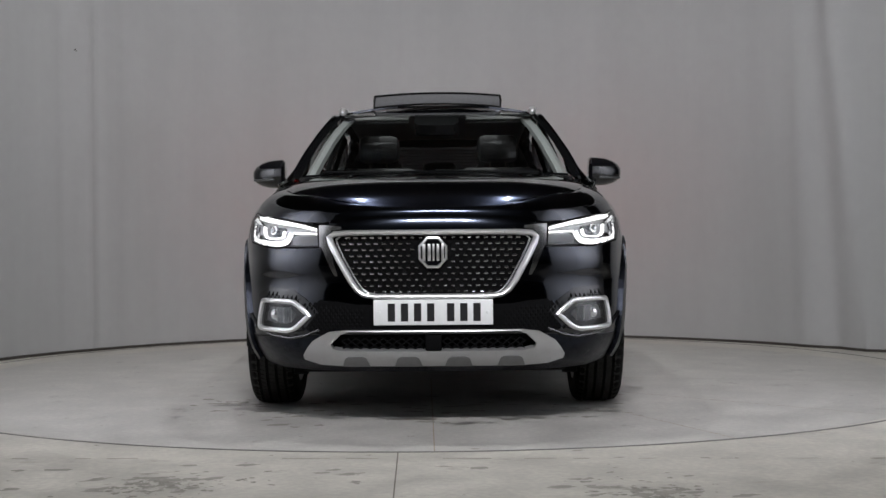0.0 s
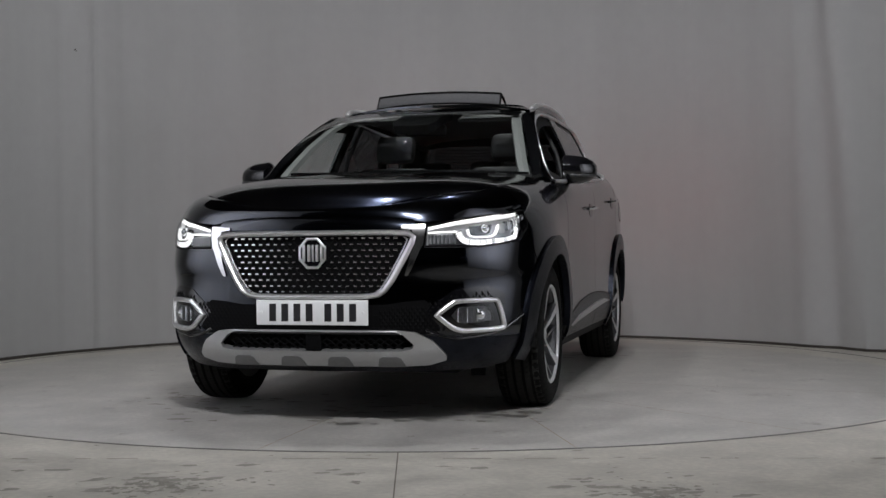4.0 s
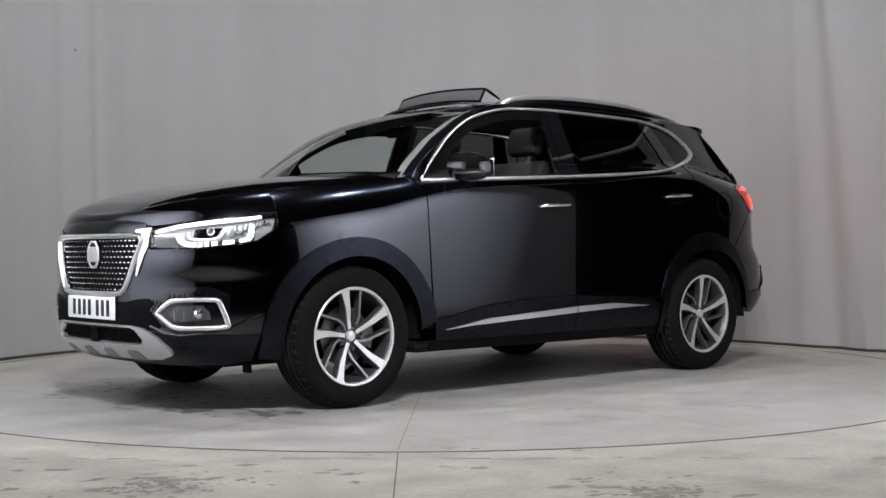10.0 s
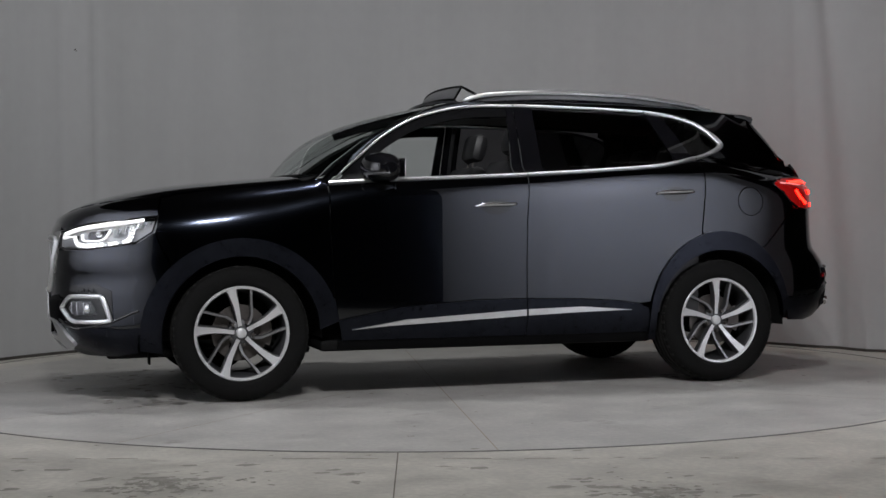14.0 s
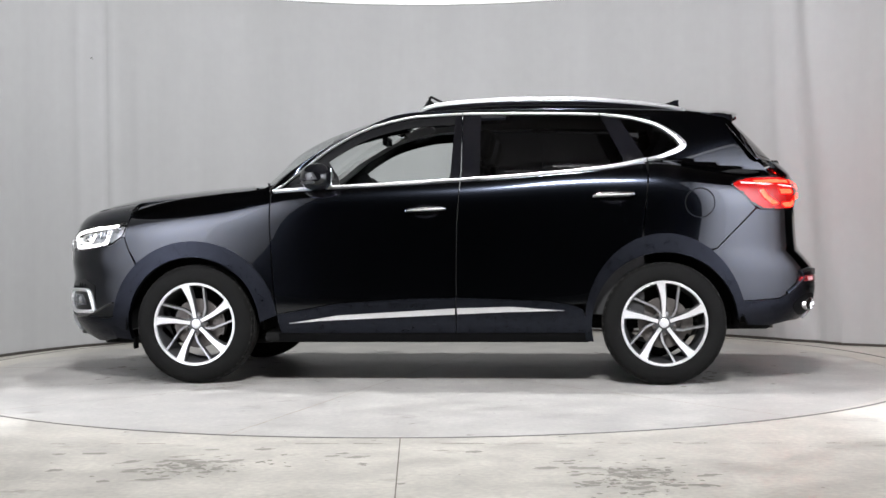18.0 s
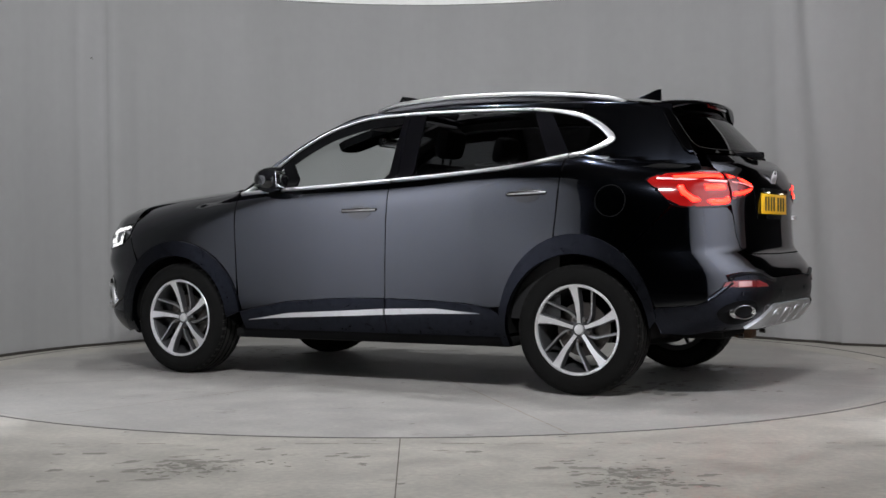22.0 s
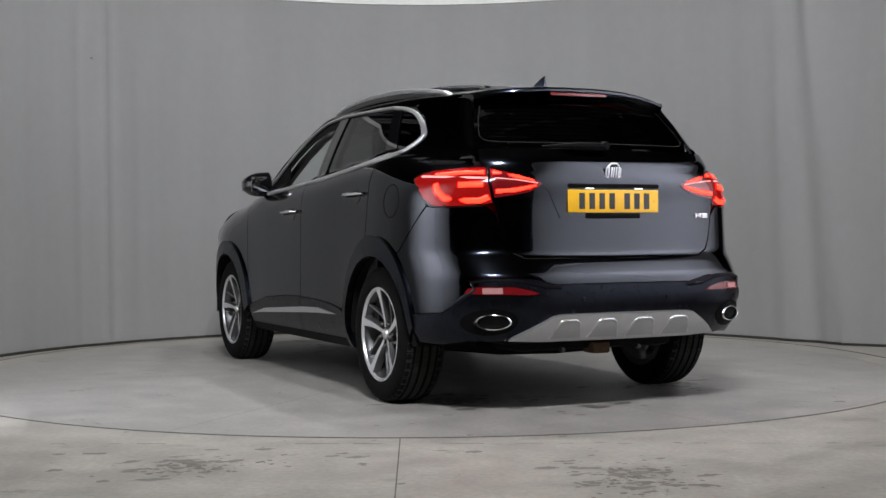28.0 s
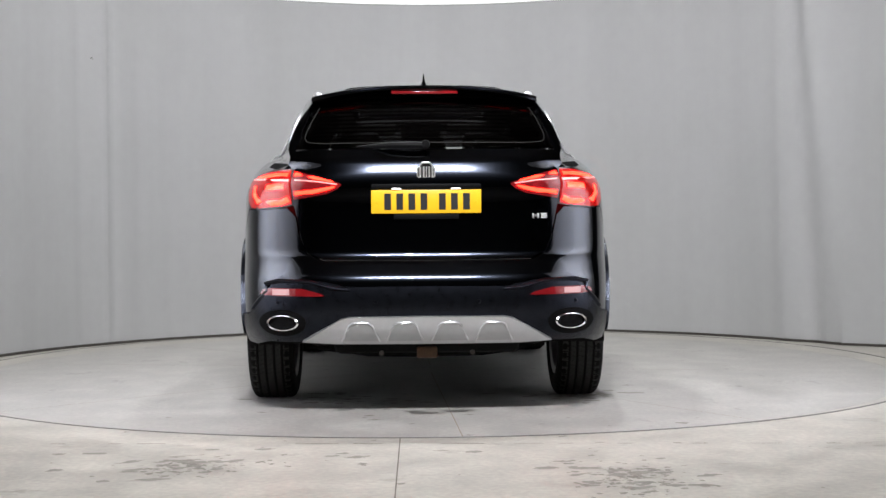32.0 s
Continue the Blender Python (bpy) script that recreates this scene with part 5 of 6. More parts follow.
        for y, z in ((0.70, 0.545), (0.24, 0.548)):
            q = Vector(tail(*TY(y, z)))
            part("parking_sensor", spun(bmesh.new(), [(0, 0.004), (0.008, 0.004), (0.010, 0)], 14), CLADDING, car).matrix_basis = Matrix.Translation((q.x - 0.006, q.y * s, q.z)) @ Matrix.Rotation(radians(90), 4, "Z")
        n = 28
        o = [(1.0, 0.0), (1.0, -0.022), (0.88, -0.024), (0.84, 0.0), (0.82, 0.07)]
        q = Vector(tail(*TY(0.685, 0.452)))
        bm = loft(bmesh.new(), [[(q.x + dx + 0.035 * math.cos(2 * math.pi * i / n) * s * s, (0.680 + 0.078 * k * math.cos(2 * math.pi * i / n)) * s, 0.450 + 0.037 * k * math.sin(2 * math.pi * i / n)) for i in range(n)] for k, dx in o], True)
        ex = part("exhaust_tip", bm, CHROME, car, "oval chrome exhaust tip")
        bm = bmesh.new()
        bm.faces.new([bm.verts.new((q.x + 0.03 + 0.03 * math.cos(2 * math.pi * i / n), (0.680 + 0.066 * math.cos(2 * math.pi * i / n)) * s, 0.450 + 0.030 * math.sin(2 * math.pi * i / n))) for i in range(n)])
        part("exhaust_bore", bm, UNDER, ex)
        sheet("exhaust_surround", [(a, z) for a, z in [TY(0.68 + 0.115 * math.cos(t), 0.452 + 0.062 * math.sin(t)) for t in np.linspace(0, 2 * math.pi, 23)[:-1]]], tail, TRIM_BLACK, ex, lift=0.008, thick=0.003, side=s)
    # silver rear skid plate with four hollows, whose shade is put into darker patches
    sk = sheet("rear_skid_plate", mirrored([(0, 0.362), TY(0.42, 0.364), TY(0.585, 0.372), TY(0.565, 0.382), TY(0.46, 0.440), TY(0.40, 0.474), TY(0.36, 0.482), (0, 0.484)]), tail, SATIN, car, "satin silver rear skid plate", lift=0.022, thick=0.03)
    for c in (-0.31, -0.105, 0.105, 0.31):
        w = 0.085
        sheet("painted_recess", [TY(c - w, 0.380), TY(c - w * 0.6, 0.446), TY(c - w * 0.4, 0.458), TY(c + w * 0.4, 0.458), TY(c + w * 0.6, 0.446), TY(c + w, 0.380)], tail, SATIN_SHADE, sk, lift=0.0245, thick=0.004)
        part("skid_ridge", band(bmesh.new(), [TY(c - w, 0.380), TY(c - w * 0.6, 0.446), TY(c - w * 0.4, 0.458), TY(c + w * 0.4, 0.458), TY(c + w * 0.6, 0.446), TY(c + w, 0.380)], 0.012, tail, lift=0.024, bulge=0.006), SATIN, sk)


HEATER = mat("heater_wire", (0.007, 0.006, 0.0055), 0.6, spec=0.05, grain=0.2, scale=60)
FRIT = mat("glass_border_line", (0.016, 0.0155, 0.015), 0.6, spec=0.05, grain=0.2, scale=60)
# the skid plate's silver, darkened for the shade in its rear hollows
SATIN_SHADE = mat("satin_silver_shade", (0.42, 0.425, 0.43), 0.42, 0.8, grain=0.06, scale=30)
PINK = mat("clear_lamp_bar", (0.75, 0.35, 0.35), 0.15, 0, 0.5, emit=(1, 0.2, 0.18), strength=0.5)


def mat_pink():
    return PINK


def roof_things():
    for s in (1, -1):
        q = dense([(0.06, 1.628), (0.0, 1.652), (-0.12, 1.672), (-0.5, 1.690), (-0.9, 1.683), (-1.25, 1.655), (-1.45, 1.625), (-1.52, 1.600)], 4)
        ys = curve([-1.6, -1.2, -0.6, 0.0, 0.1], [0.545, 0.575, 0.598, 0.588, 0.572])
        part("roof_rail", tube(bmesh.new(), [(x, ys(x) * s, z - 0.030) for x, z in q], [0.012] + [0.019] * (len(q) - 2) + [0.010], 10, flat=0.8), TRIM_CHROME, car, "satin silver roof rail")
        part("rail_base", tube(bmesh.new(), [(x, (ys(x) + 0.004) * s, z - 0.054) for x, z in q[2:-2]], 0.013, 8, flat=1.6), GLOSS_BLACK, car)
    # tilted glass of the open sunroof, slid back, and the raised wind deflector
    sheet("sunroof_glass", [(-0.42, -0.40), (-0.42, 0.40), (-0.47, 0.43), (-1.12, 0.43), (-1.17, 0.40), (-1.17, -0.40), (-1.12, -0.43), (-0.47, -0.43)], lambda x, y: (x, y, roof(x, y)[2] + 0.030 + 0.006 * (y / 0.4) ** 2), GLOSS_BLACK, car, "dark glass sunroof panel slid back over the roof", thick=0.012, step=0.08)
    bm = bmesh.new()
    lo = [(0.10 - 0.05 * (y / 0.4) ** 2, y, roof(0.08, y)[2] + 0.006) for y in np.linspace(-0.385, 0.385, 17)]
    hi = [(0.055 - 0.05 * (y / 0.4) ** 2, y * 0.995, 1.722 - 0.014 * (y / 0.4) ** 2) for y in np.linspace(-0.385, 0.385, 17)]
    df = part("wind_deflector", tube(bm, hi, 0.007, 8), TRIM_BLACK, car, "black mesh wind deflector standing up at the sunroof")
    part("deflector_foot", tube(bmesh.new(), lo, 0.006, 8), TRIM_BLACK, df)
    part("deflector_mesh", loft(bmesh.new(), [[tuple(Vector(a) * (1 - f) + Vector(b) * f + Vector((0.006 * math.sin(f * 3.14), 0, 0))) for a, b in zip(lo, hi)] for f in (0, 0.25, 0.5, 0.75, 1)]), MESHCLOTH, df)
    for s in (1, -1):
        part("deflector_arm", tube(bmesh.new(), [hi[-1 if s > 0 else 0], (-0.03, 0.388 * s, 1.688), (-0.10, 0.39 * s, 1.655)], [0.007, 0.009, 0.006], 6), TRIM_BLACK, df)
        part("deflector_side", tube(bmesh.new(), [lo[-1 if s > 0 else 0], hi[-1 if s > 0 else 0]], 0.007, 6), TRIM_BLACK, df)
    # aerial
    rows = [[(x0 + (x1 - x0) * f, w * sgn, z) for f, w, sgn in ((0, 0.2 * k, 1), (0.5, k, 1), (1, 0.5 * k, 1), (1, 0.5 * k, -1), (0.5, k, -1), (0, 0.2 * k, -1))] for x0, x1, z, k in ((-1.30, -1.52, 1.63, 0.034), (-1.33, -1.52, 1.645, 0.026), (-1.40, -1.52, 1.665, 0.012), (-1.47, -1.52, 1.692, 0.005), (-1.50, -1.522, 1.702, 0.002))]
    part("aerial", loft(bmesh.new(), rows, True), PAINT, car)


MESHCLOTH = mat("deflector_mesh", (0.05, 0.05, 0.053), 0.85, grain=0.2, scale=60)
for s in (1, -1):
    pillars(s)
    side_windows(s)
front_end()
rear_end()
roof_things()


# ---- wheels ----
def wheel(at, s, turn):
    n = 90
    prof = [(0.236, 0.098), (0.246, 0.112), (0.262, 0.117), (0.290, 0.1185), (0.318, 0.114), (0.334, 0.106), (0.343, 0.096), (0.3475, 0.085)]
    tread = []
    for c in (0.062, 0.022, -0.022, -0.062):
        tread += [(0.3495 - 0.0015 * (c / 0.06) ** 2, c + 0.006), (0.342, c + 0.005), (0.342, c - 0.005), (0.3495 - 0.0015 * (c / 0.06) ** 2, c - 0.006)]
    prof = prof + tread + [(r, -y) for r, y in prof[::-1]]
    bm = bmesh.new()
    rings = []
    for j in range(n * 2):
        a = math.pi * j / n
        cut = j % 4 == 0
        rings.append([bm.verts.new(((r - (0.004 if cut and abs(y) > 0.066 and r > 0.33 else 0)) * math.cos(a + (abs(y) * 0.25 if r > 0.34 else 0)), y, (r - (0.004 if cut and abs(y) > 0.066 and r > 0.33 else 0)) * math.sin(a + (abs(y) * 0.25 if r > 0.34 else 0)))) for r, y in prof])
    for j in range(2 * n):
        a, b = rings[j], rings[(j + 1) % (2 * n)]
        for i in range(len(prof) - 1):
            bm.faces.new((a[i], a[i + 1], b[i + 1], b[i]))
    m = Matrix.Diagonal((1, s, 1, 1)) @ Matrix.Rotation(radians(turn), 4, "Y")
    rim_bm = spun(bmesh.new(), [(0.238, 0.108), (0.243, 0.106), (0.2435, 0.100), (0.232, 0.094), (0.222, 0.075), (0.214, 0.02), (0.205, -0.10), (0.238, -0.108)], 64)
    bmesh.ops.transform(rim_bm, matrix=m, verts=rim_bm.verts)
    bmesh.ops.recalc_face_normals(rim_bm, faces=rim_bm.faces)
    w = part("wheel", rim_bm, ALLOY_GREY, car, "twin-spoke alloy wheel with a bright machined face")
    w.location = at

    def add(name, b, material, label=""):
        bmesh.ops.transform(b, matrix=m, verts=b.verts)
        bmesh.ops.recalc_face_normals(b, faces=b.faces)
        return part(name, b, material, w, label)
    add("tyre", bm, RUBBER, "black road tyre")
    # rows of blocks, lighter than the tyre, between the grooves: three ribs with slanting sipes and a shoulder row on
    # each side
    for y0, r0, y1, r1, count, slant in ((0.069, 0.3494, 0.097, 0.3428, 76, 0.0), (0.029, 0.3503, 0.055, 0.3498, 84, 0.03), (-0.015, 0.3504, 0.015, 0.3504, 84, 0.03), (-0.055, 0.3498, -0.029, 0.3503, 84, 0.03), (-0.097, 0.3428, -0.069, 0.3494, 76, 0.0)):
        b = bmesh.new()
        step = 2 * math.pi / count
        gap = 0.30 if slant == 0 else 0.10
        for k in range(count):
            a0, a1 = k * step, (k + 1 - gap * (1.0 if k % 2 else 0.7)) * step
            top = [b.verts.new((rad * math.cos(a), y, rad * math.sin(a))) for a, y, rad in ((a0, y0, r0), (a1, y0, r0), (a1 + slant, y1, r1), (a0 + slant, y1, r1))]
            low = [b.verts.new((v.co.x * 0.985, v.co.y, v.co.z * 0.985)) for v in top]
            b.faces.new(top)
            for i in range(4):
                b.faces.new((top[i], low[i], low[(i + 1) % 4], top[(i + 1) % 4]))
        bmesh.ops.transform(b, matrix=m, verts=b.verts)
        bmesh.ops.recalc_face_normals(b, faces=b.faces)
        tagged(part("tread", b, TREAD, w, smooth=False), kind="stuff")
    add("rim_lip", spun(bmesh.new(), [(0.226, 0.0985), (0.230, 0.1085), (0.2405, 0.1105), (0.2445, 0.107), (0.244, 0.101)], 64), ALLOY)
    ang = curve([0.0, 0.06, 0.12, 0.18, 0.24], [0, 1.0, 1.0, -1.0, -3.0])
    wide = curve([0.03, 0.06, 0.12, 0.18, 0.215, 0.235], [0.013, 0.0125, 0.0155, 0.0205, 0.026, 0.036])
    thin = curve([0.03, 0.06, 0.12, 0.18, 0.235], [0.012, 0.0095, 0.0078, 0.0070, 0.0085])
    face = curve([0.0, 0.05, 0.12, 0.2, 0.236], [0.070, 0.072, 0.084, 0.098, 0.106])
    rr = [0.035, 0.058, 0.08, 0.11, 0.14, 0.17, 0.195, 0.215, 0.232]
    for i in range(5):
        for kind, wd, off, drop in (("spoke", wide, 0, 0.0), ("thin_spoke", thin, 23, 0.014)):
            rows, tops = [], []
            for r in rr:
                a = radians(90 + 72 * i + (math.degrees(math.asin(min(0.092 / (r + 0.0), 1) * (0.62 + 0.38 * r / 0.235))) if off and r > 0.06 else off * 2.2 if off else ang(r)))
                u, v = Vector((math.cos(a), 0, math.sin(a))), Vector((-math.sin(a), 0, math.cos(a)))
                k, y = wd(r), face(r) - drop
                rows.append([u * r + v * p + Vector((0, q, 0)) for p, q in ((-k * 1.25, y - 0.036), (-k, y - 0.003), (-k * 0.8, y), (k * 0.8, y), (k, y - 0.003), (k * 1.25, y - 0.036))])
                tops.append([u * r + v * p + Vector((0, y + 0.0012, 0)) for p in (-k * 0.82, 0, k * 0.82)])
            sp = add(kind, loft(bmesh.new(), rows), ALLOY_GREY)
            add("spoke_face", loft(bmesh.new(), tops), ALLOY_MID if off else ALLOY)
        a = radians(90 + 72 * i + 38)
        b = spun(bmesh.new(), [(0, 0.084), (0.008, 0.084), (0.0105, 0.076), (0.0105, 0.05)], 12)
        bmesh.ops.translate(b, verts=b.verts, vec=(0.061 * math.cos(a), 0, 0.061 * math.sin(a)))
        add("wheel_nut", b, STEEL)
    add("hub", spun(bmesh.new(), [(0.0, 0.066), (0.032, 0.066), (0.05, 0.062), (0.066, 0.055), (0.070, 0.03)], 32), ALLOY_GREY)
    add("centre_cap", spun(bmesh.new(), [(0.0, 0.081), (0.021, 0.081), (0.0245, 0.079), (0.026, 0.075), (0.028, 0.066)], 24), ALLOY)
    add("brake_disc", spun(bmesh.new(), [(0.06, 0.02), (0.145, 0.02), (0.145, 0.0), (0.06, 0.0)], 48), STEEL)
    b = bmesh.new()
    for r0, r1 in ((0.10, 0.165),):
        loft(b, [[(r * math.cos(t), y, r * math.sin(t)) for r, y in ((r0, 0.03), (r1, 0.034), (r1, -0.02), (r0, -0.02))] for t in np.linspace(radians(150), radians(205), 7)], True)
    cal = part("brake_caliper", b, STEEL, w)
    cal.scale = (1, s, 1)
    return w


# ---- wheel houses, underside and cabin ----
def liner(x, s):
    rows = [[(x + 0.415 * math.cos(t), y * s, 0.345 + 0.415 * math.sin(t)) for t in np.linspace(radians(-4), radians(184), 25)] for y in (0.90, 0.55)]
    part("wheel_liner", loft(bmesh.new(), rows), UNDER, car)
    bm = bmesh.new()
    bm.faces.new([bm.verts.new(q) for q in ((x + 0.40, 0.55 * s, 0.30),) + tuple(rows[1][1:-1]) + ((x - 0.40, 0.55 * s, 0.30),)])
    part("wheel_liner", bm, UNDER, car)


def underside():
    part("floor_pan", box(bmesh.new(), -0.95, 0.95, -0.86, 0.86, 0.24, 0.30, 0.02), UNDER, car)
    part("front_tray", box(bmesh.new(), 0.95, 2.02, -0.60, 0.60, 0.215, 0.26, 0.02), UNDER, car)
    part("rear_tray", box(bmesh.new(), -2.05, -0.95, -0.56, 0.56, 0.33, 0.40, 0.02), UNDER, car)
    part("silencer", box(bmesh.new(), -2.02, -1.72, -0.45, 0.45, 0.285, 0.37, 0.03), UNDER, car)
    part("rear_axle_arm", tube(bmesh.new(), [(-1.45, -0.62, 0.30), (-1.55, -0.3, 0.265), (-1.6, 0, 0.262), (-1.55, 0.3, 0.265), (-1.45, 0.62, 0.30)], 0.035, 8), UNDER, car)
    part("tow_mount", box(bmesh.new(), -2.06, -1.96, -0.05, 0.05, 0.265, 0.32, 0.01), RUST, car, "rusty towing mount")
    for y in (-0.22, 0.22):
        part("exhaust_hanger", tube(bmesh.new(), [(-2.03, y, 0.29), (-2.06, y, 0.29)], 0.012, 8), STEEL, car)
    for s in (1, -1):
        part("mud_flap", box(bmesh.new(), 1.80, 1.812, 0.60, 0.67, 0.185, 0.26, 0.004, Matrix.Diagonal((1, s, 1, 1))), TRIM_BLACK, car)
        part("front_strut", tube(bmesh.new(), [(1.40, 0.5 * s, 0.24), (1.36, 0.62 * s, 0.30)], 0.03, 8), UNDER, car)


def seat(x, y):
    st = part("seat", box(bmesh.new(), x - 0.02, x + 0.50, y - 0.25, y + 0.25, 0.56, 0.74, 0.05), SEAT, car, "dark leather seat")
    part("backrest", box(bmesh.new(), -0.07, 0.07, -0.25, 0.25, 0, 0.62, 0.055, Matrix.Translation((x - 0.02, y, 0.68)) @ Matrix.Rotation(radians(-14), 4, "Y")), SEAT, st)
    part("headrest", box(bmesh.new(), -0.05, 0.05, -0.13, 0.13, 0.66, 0.84, 0.045, Matrix.Translation((x - 0.02, y, 0.68)) @ Matrix.Rotation(radians(-14), 4, "Y")), SEAT, st)
    for d in (-0.05, 0.05):
        part("headrest_post", tube(bmesh.new(), [(x - 0.165, y + d, 1.27), (x - 0.19, y + d, 1.36)], 0.006, 6), STEEL, st)


def cabin():
    for y in (0.38, -0.38):
        seat(-0.12, y)
    bench = part("rear_bench", box(bmesh.new(), -1.10, -0.62, -0.62, 0.62, 0.58, 0.76, 0.05), SEAT, car)
    part("backrest", box(bmesh.new(), -0.07, 0.07, -0.62, 0.62, 0, 0.56, 0.05, Matrix.Translation((-1.12, 0, 0.70)) @ Matrix.Rotation(radians(-18), 4, "Y")), SEAT, bench)
    for y in (-0.38, 0, 0.38):
        part("headrest", box(bmesh.new(), -0.045, 0.045, -0.12, 0.12, 0.58, 0.72, 0.04, Matrix.Translation((-1.12, y, 0.70)) @ Matrix.Rotation(radians(-18), 4, "Y")), SEAT, bench)
    rows = [[(x, y, z - 0.06 * (abs(y) / 0.72) ** 3) for y in np.linspace(-0.72, 0.72, 13)] for x, z in ((1.02, 1.10), (0.85, 1.135), (0.65, 1.14), (0.52, 1.12), (0.46, 1.05), (0.50, 0.85), (0.60, 0.6))]
    d = part("dashboard", loft(bmesh.new(), rows), DASH, car)
    part("screen", box(bmesh.new(), 0.45, 0.465, -0.13, 0.13, 0.96, 1.09, 0.004), GLOSS_BLACK, d)
    c = Vector((0.36, -0.38, 1.02))
    m = Matrix.Translation(c) @ Matrix.Rotation(radians(-65), 4, "Y")
    st = part("steering_wheel", tube(bmesh.new(), [m @ Vector((0.185 * math.cos(t), 0.185 * math.sin(t), 0)) for t in np.linspace(0, 2 * math.pi, 33)[:-1]], 0.015, 8, closed=True), DASH, car)
    part("steering_boss", box(bmesh.new(), -0.06, 0.06, -0.07, 0.07, -0.03, 0.02, 0.02, m), DASH, st)
    for t in (90, 210, 330):
        part("steering_spoke", tube(bmesh.new(), [m @ Vector((0.05 * math.cos(radians(t)), 0.05 * math.sin(radians(t)), 0)), m @ Vector((0.18 * math.cos(radians(t)), 0.18 * math.sin(radians(t)), 0))], 0.014, 6), DASH, st)
    im = part("interior_mirror", box(bmesh.new(), 0.325, 0.355, -0.125, 0.125, 1.435, 1.495, 0.012), TRIM_BLACK, car)
    part("mirror_face", box(bmesh.new(), 0.3235, 0.3245, -0.115, 0.115, 1.44, 1.49), REFLECTOR, im)
    part("mirror_stem", tube(bmesh.new(), [(0.35, 0, 1.48), (0.37, 0, 1.52), (0.38, 0, 1.545)], 0.012, 6), TRIM_BLACK, im)
    sheet("camera_housing", mirrored([(0, 1.475), (0.10, 1.48), (0.125, 1.50), (0.13, 1.60), (0, 1.60)]), screen, TRIM_BLACK, car, lift=-0.012, thick=0.05)
    part("screen_shade", band(bmesh.new(), [(y, 1.585 - 0.02 * (y / 0.5) ** 2) for y in np.linspace(-0.55, 0.55, 15)], 0.03, screen, lift=-0.008, bulge=0.001), GLOSS_BLACK, car)
    part("screen_base", band(bmesh.new(), [(y, 1.178 - 0.012 * (y / 0.7) ** 2) for y in np.linspace(-0.72, 0.72, 19)], 0.03, screen, lift=-0.006, bulge=0.001), GLOSS_BLACK, car)
    for s in (1, -1):
        part("screen_edge", band(bmesh.new(), [(0.766, 1.165), (0.736, 1.25), (0.683, 1.38), (0.626, 1.50), (0.582, 1.570)], 0.05, screen, lift=-0.004, bulge=0.001, s=s), GLOSS_BLACK, car)
        sv = part("sun_visor", box(bmesh.new(), -0.09, 0.09, -0.19, 0.19, -0.01, 0.01, 0.008, Matrix.Translation((0.16, 0.36 * s, 1.555)) @ Matrix.Rotation(radians(18), 4, "Y")), LINING, car)
        # seat belt post and door card
        part("door_card", sheet_card(s), DASH, car)
        part("pillar_inner", tube(bmesh.new(), [(-0.24, 0.74 * s, 1.10), (-0.25, 0.68 * s, 1.35), (-0.25, 0.58 * s, 1.56)], 0.014, 8), DASH, car)
        part("pillar_inner", tube(bmesh.new(), [(-1.30, 0.62 * s, 1.20), (-1.38, 0.56 * s, 1.38), (-1.35, 0.50 * s, 1.50)], 0.07, 8), DASH, car)
    rows = [[(x, y, roof(x, y)[2] - 0.035) for y in np.linspace(-0.58, 0.58, 13)] for x in (-0.44, -0.8, -1.2, -1.62)]
    part("headlining", loft(bmesh.new(), rows), LINING, car)
    for s in (1, -1):
        part("headlining_edge", loft(bmesh.new(), [[(x, y * s, roof(x, y)[2] - 0.035) for y in (0.42, 0.50, 0.57)] for x in (0.10, -0.1, -0.3, -0.46)]), LINING, car)
    # unseen sheet added to keep the tail lamps' red out of the cabin
    sheet("lamp_light_shield", mirrored([(0, 0.88), TY(0.66, 0.88), TX(-1.74, 0.90), TX(-1.66, 1.0), TX(-1.66, 1.20), TX(-1.80, 1.235), TY(0.66, 1.24), (0, 1.24)]), tail, UNDER, car, lift=-0.055, thick=0.01, step=0.06)
    part("load_cover", box(bmesh.new(), -2.0, -1.2, -0.62, 0.62, 1.08, 1.10, 0.01), DASH, car)
    sc = part("scuttle", loft(bmesh.new(), [[(x - 0.11 * (y / 0.7) ** 2, y, z) for y in np.linspace(-0.74, 0.74, 15)] for x, z in ((1.16, 1.135), (1.10, 1.145), (1.06, 1.165))]), TRIM_BLACK, car)
    for s, y0 in ((1, 0.55), (-1, -0.05)):
        part("front_wiper", tube(bmesh.new(), [(1.06 - 0.11 * ((y0 - d) / 0.7) ** 2, y0 - d, 1.178 + 0.004 * i) for i, d in enumerate((0, 0.2, 0.4, 0.55))], 0.008, 6), TRIM_BLACK, car)


def sheet_card(s):
    return loft(bmesh.new(), [[(x, (side_y(x, min(z, 1.1)) - 0.075) * s, z) for z in (0.4, 0.7, 1.0, 1.12)] for x in np.linspace(0.85, -1.25, 12)])


for x, tf in ((1.36, 11), (-1.36, 2)):
    for s in (1, -1):
        wheel((x, s * 0.797, 0.350), s, tf if s > 0 else -tf)
        liner(x, s)
underside()
cabin()


# ---- what moves: the turntable and the car on it ----
TURN = [(0, 1.0), (1.3, 1.0), (1.5, 1.3), (2.0, 3.25), (2.5, 6.1), (3.0, 9.0), (6.0, 26.61), (9.0, 44.19), (13.0, 67.65), (14.5, 76.5), (16.5, 87.8), (19.0, 102.16), (23.0, 125.7), (24.0, 131.6), (28.0, 155.2), (29.0, 161.15), (32.0, 179.1)]


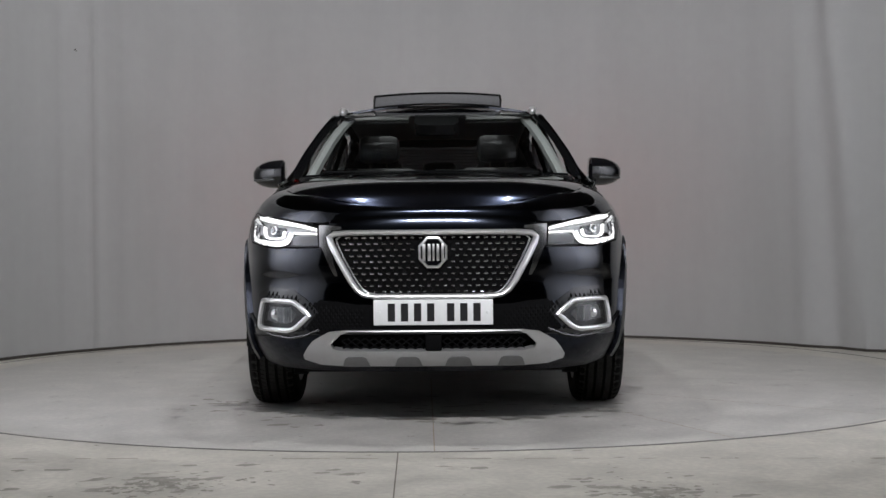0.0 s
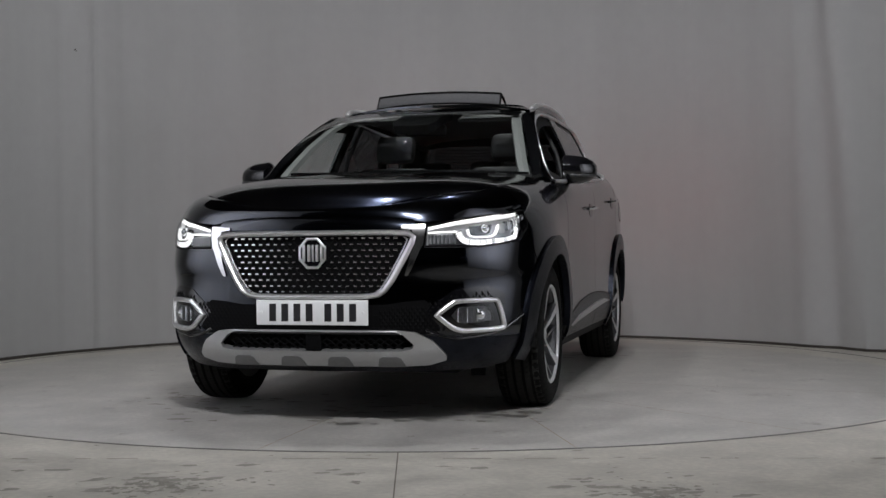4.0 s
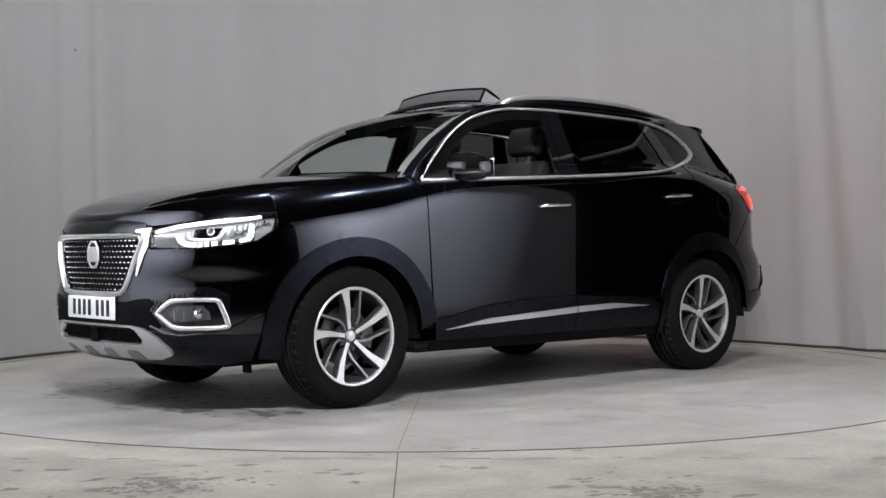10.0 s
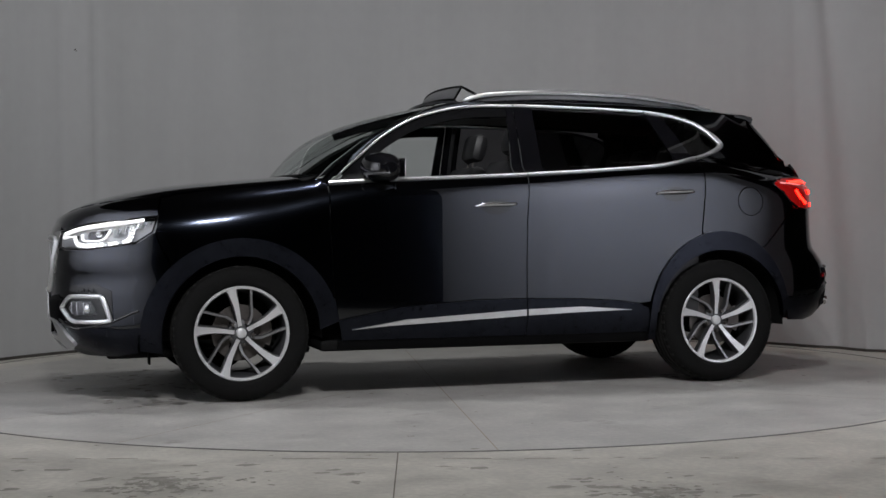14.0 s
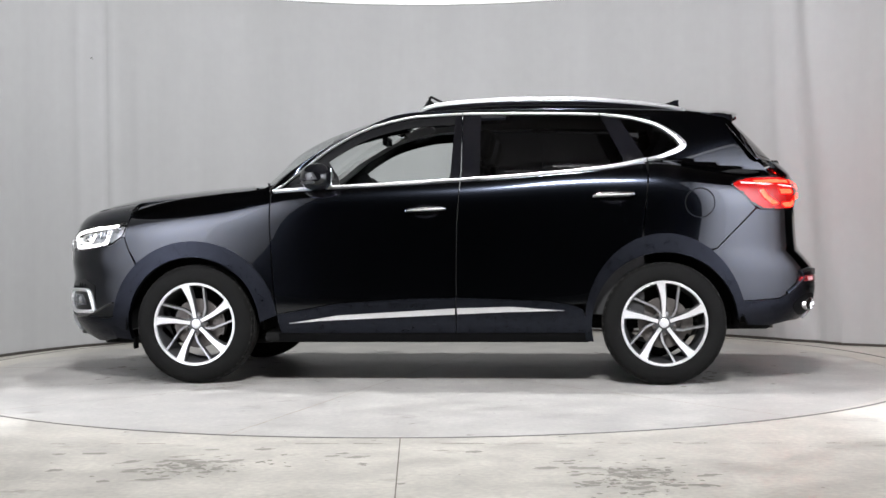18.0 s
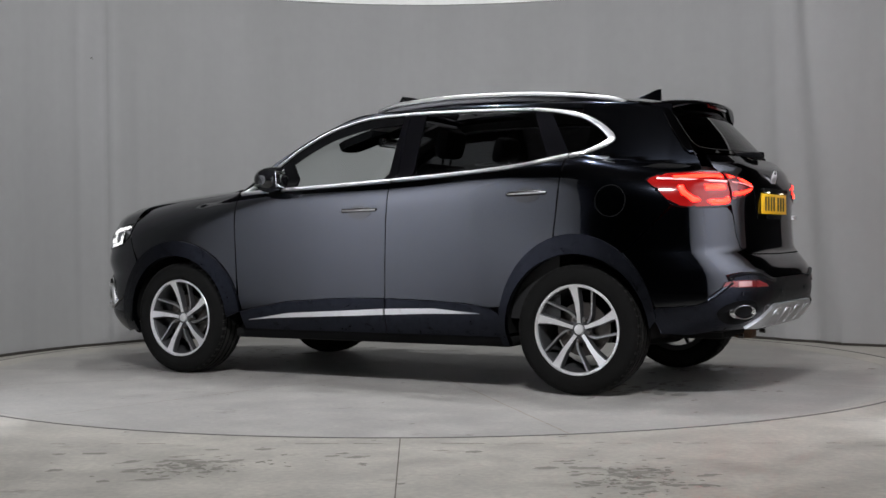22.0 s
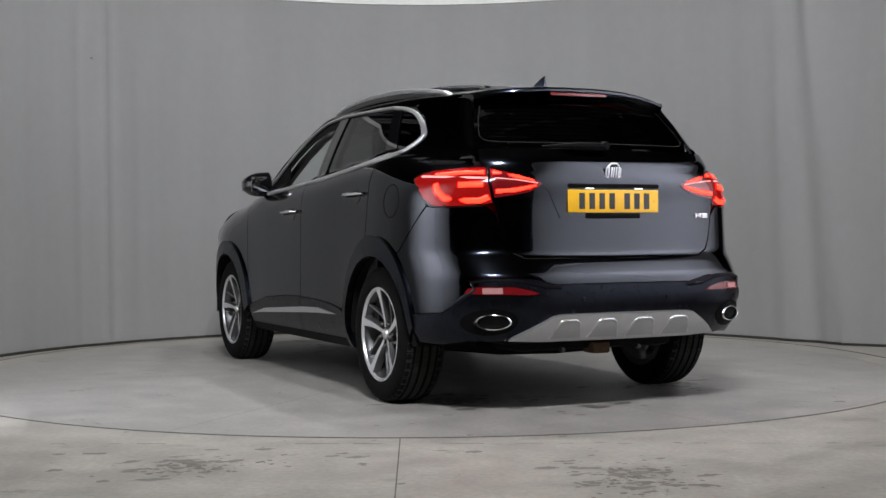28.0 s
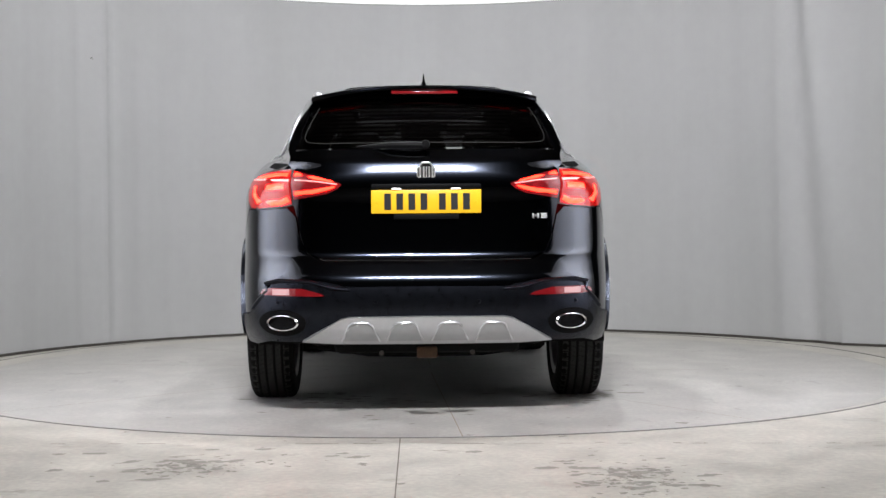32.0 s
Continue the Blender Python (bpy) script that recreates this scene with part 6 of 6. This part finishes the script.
def motions():
    turn = curve([t for t, a in TURN], [a for t, a in TURN])
    times = [0, 1.3] + [1.5 + 0.5 * i for i in range(62)]
    spin = [(t, Matrix.Rotation(radians(-90 - turn(t)), 4, "Z")) for t in times]
    walk(car, [(t, m @ Matrix.Translation((-0.077, 0.049, 0))) for t, m in spin])
    walk(turntable, [(t, m) for t, m in spin])


motions()
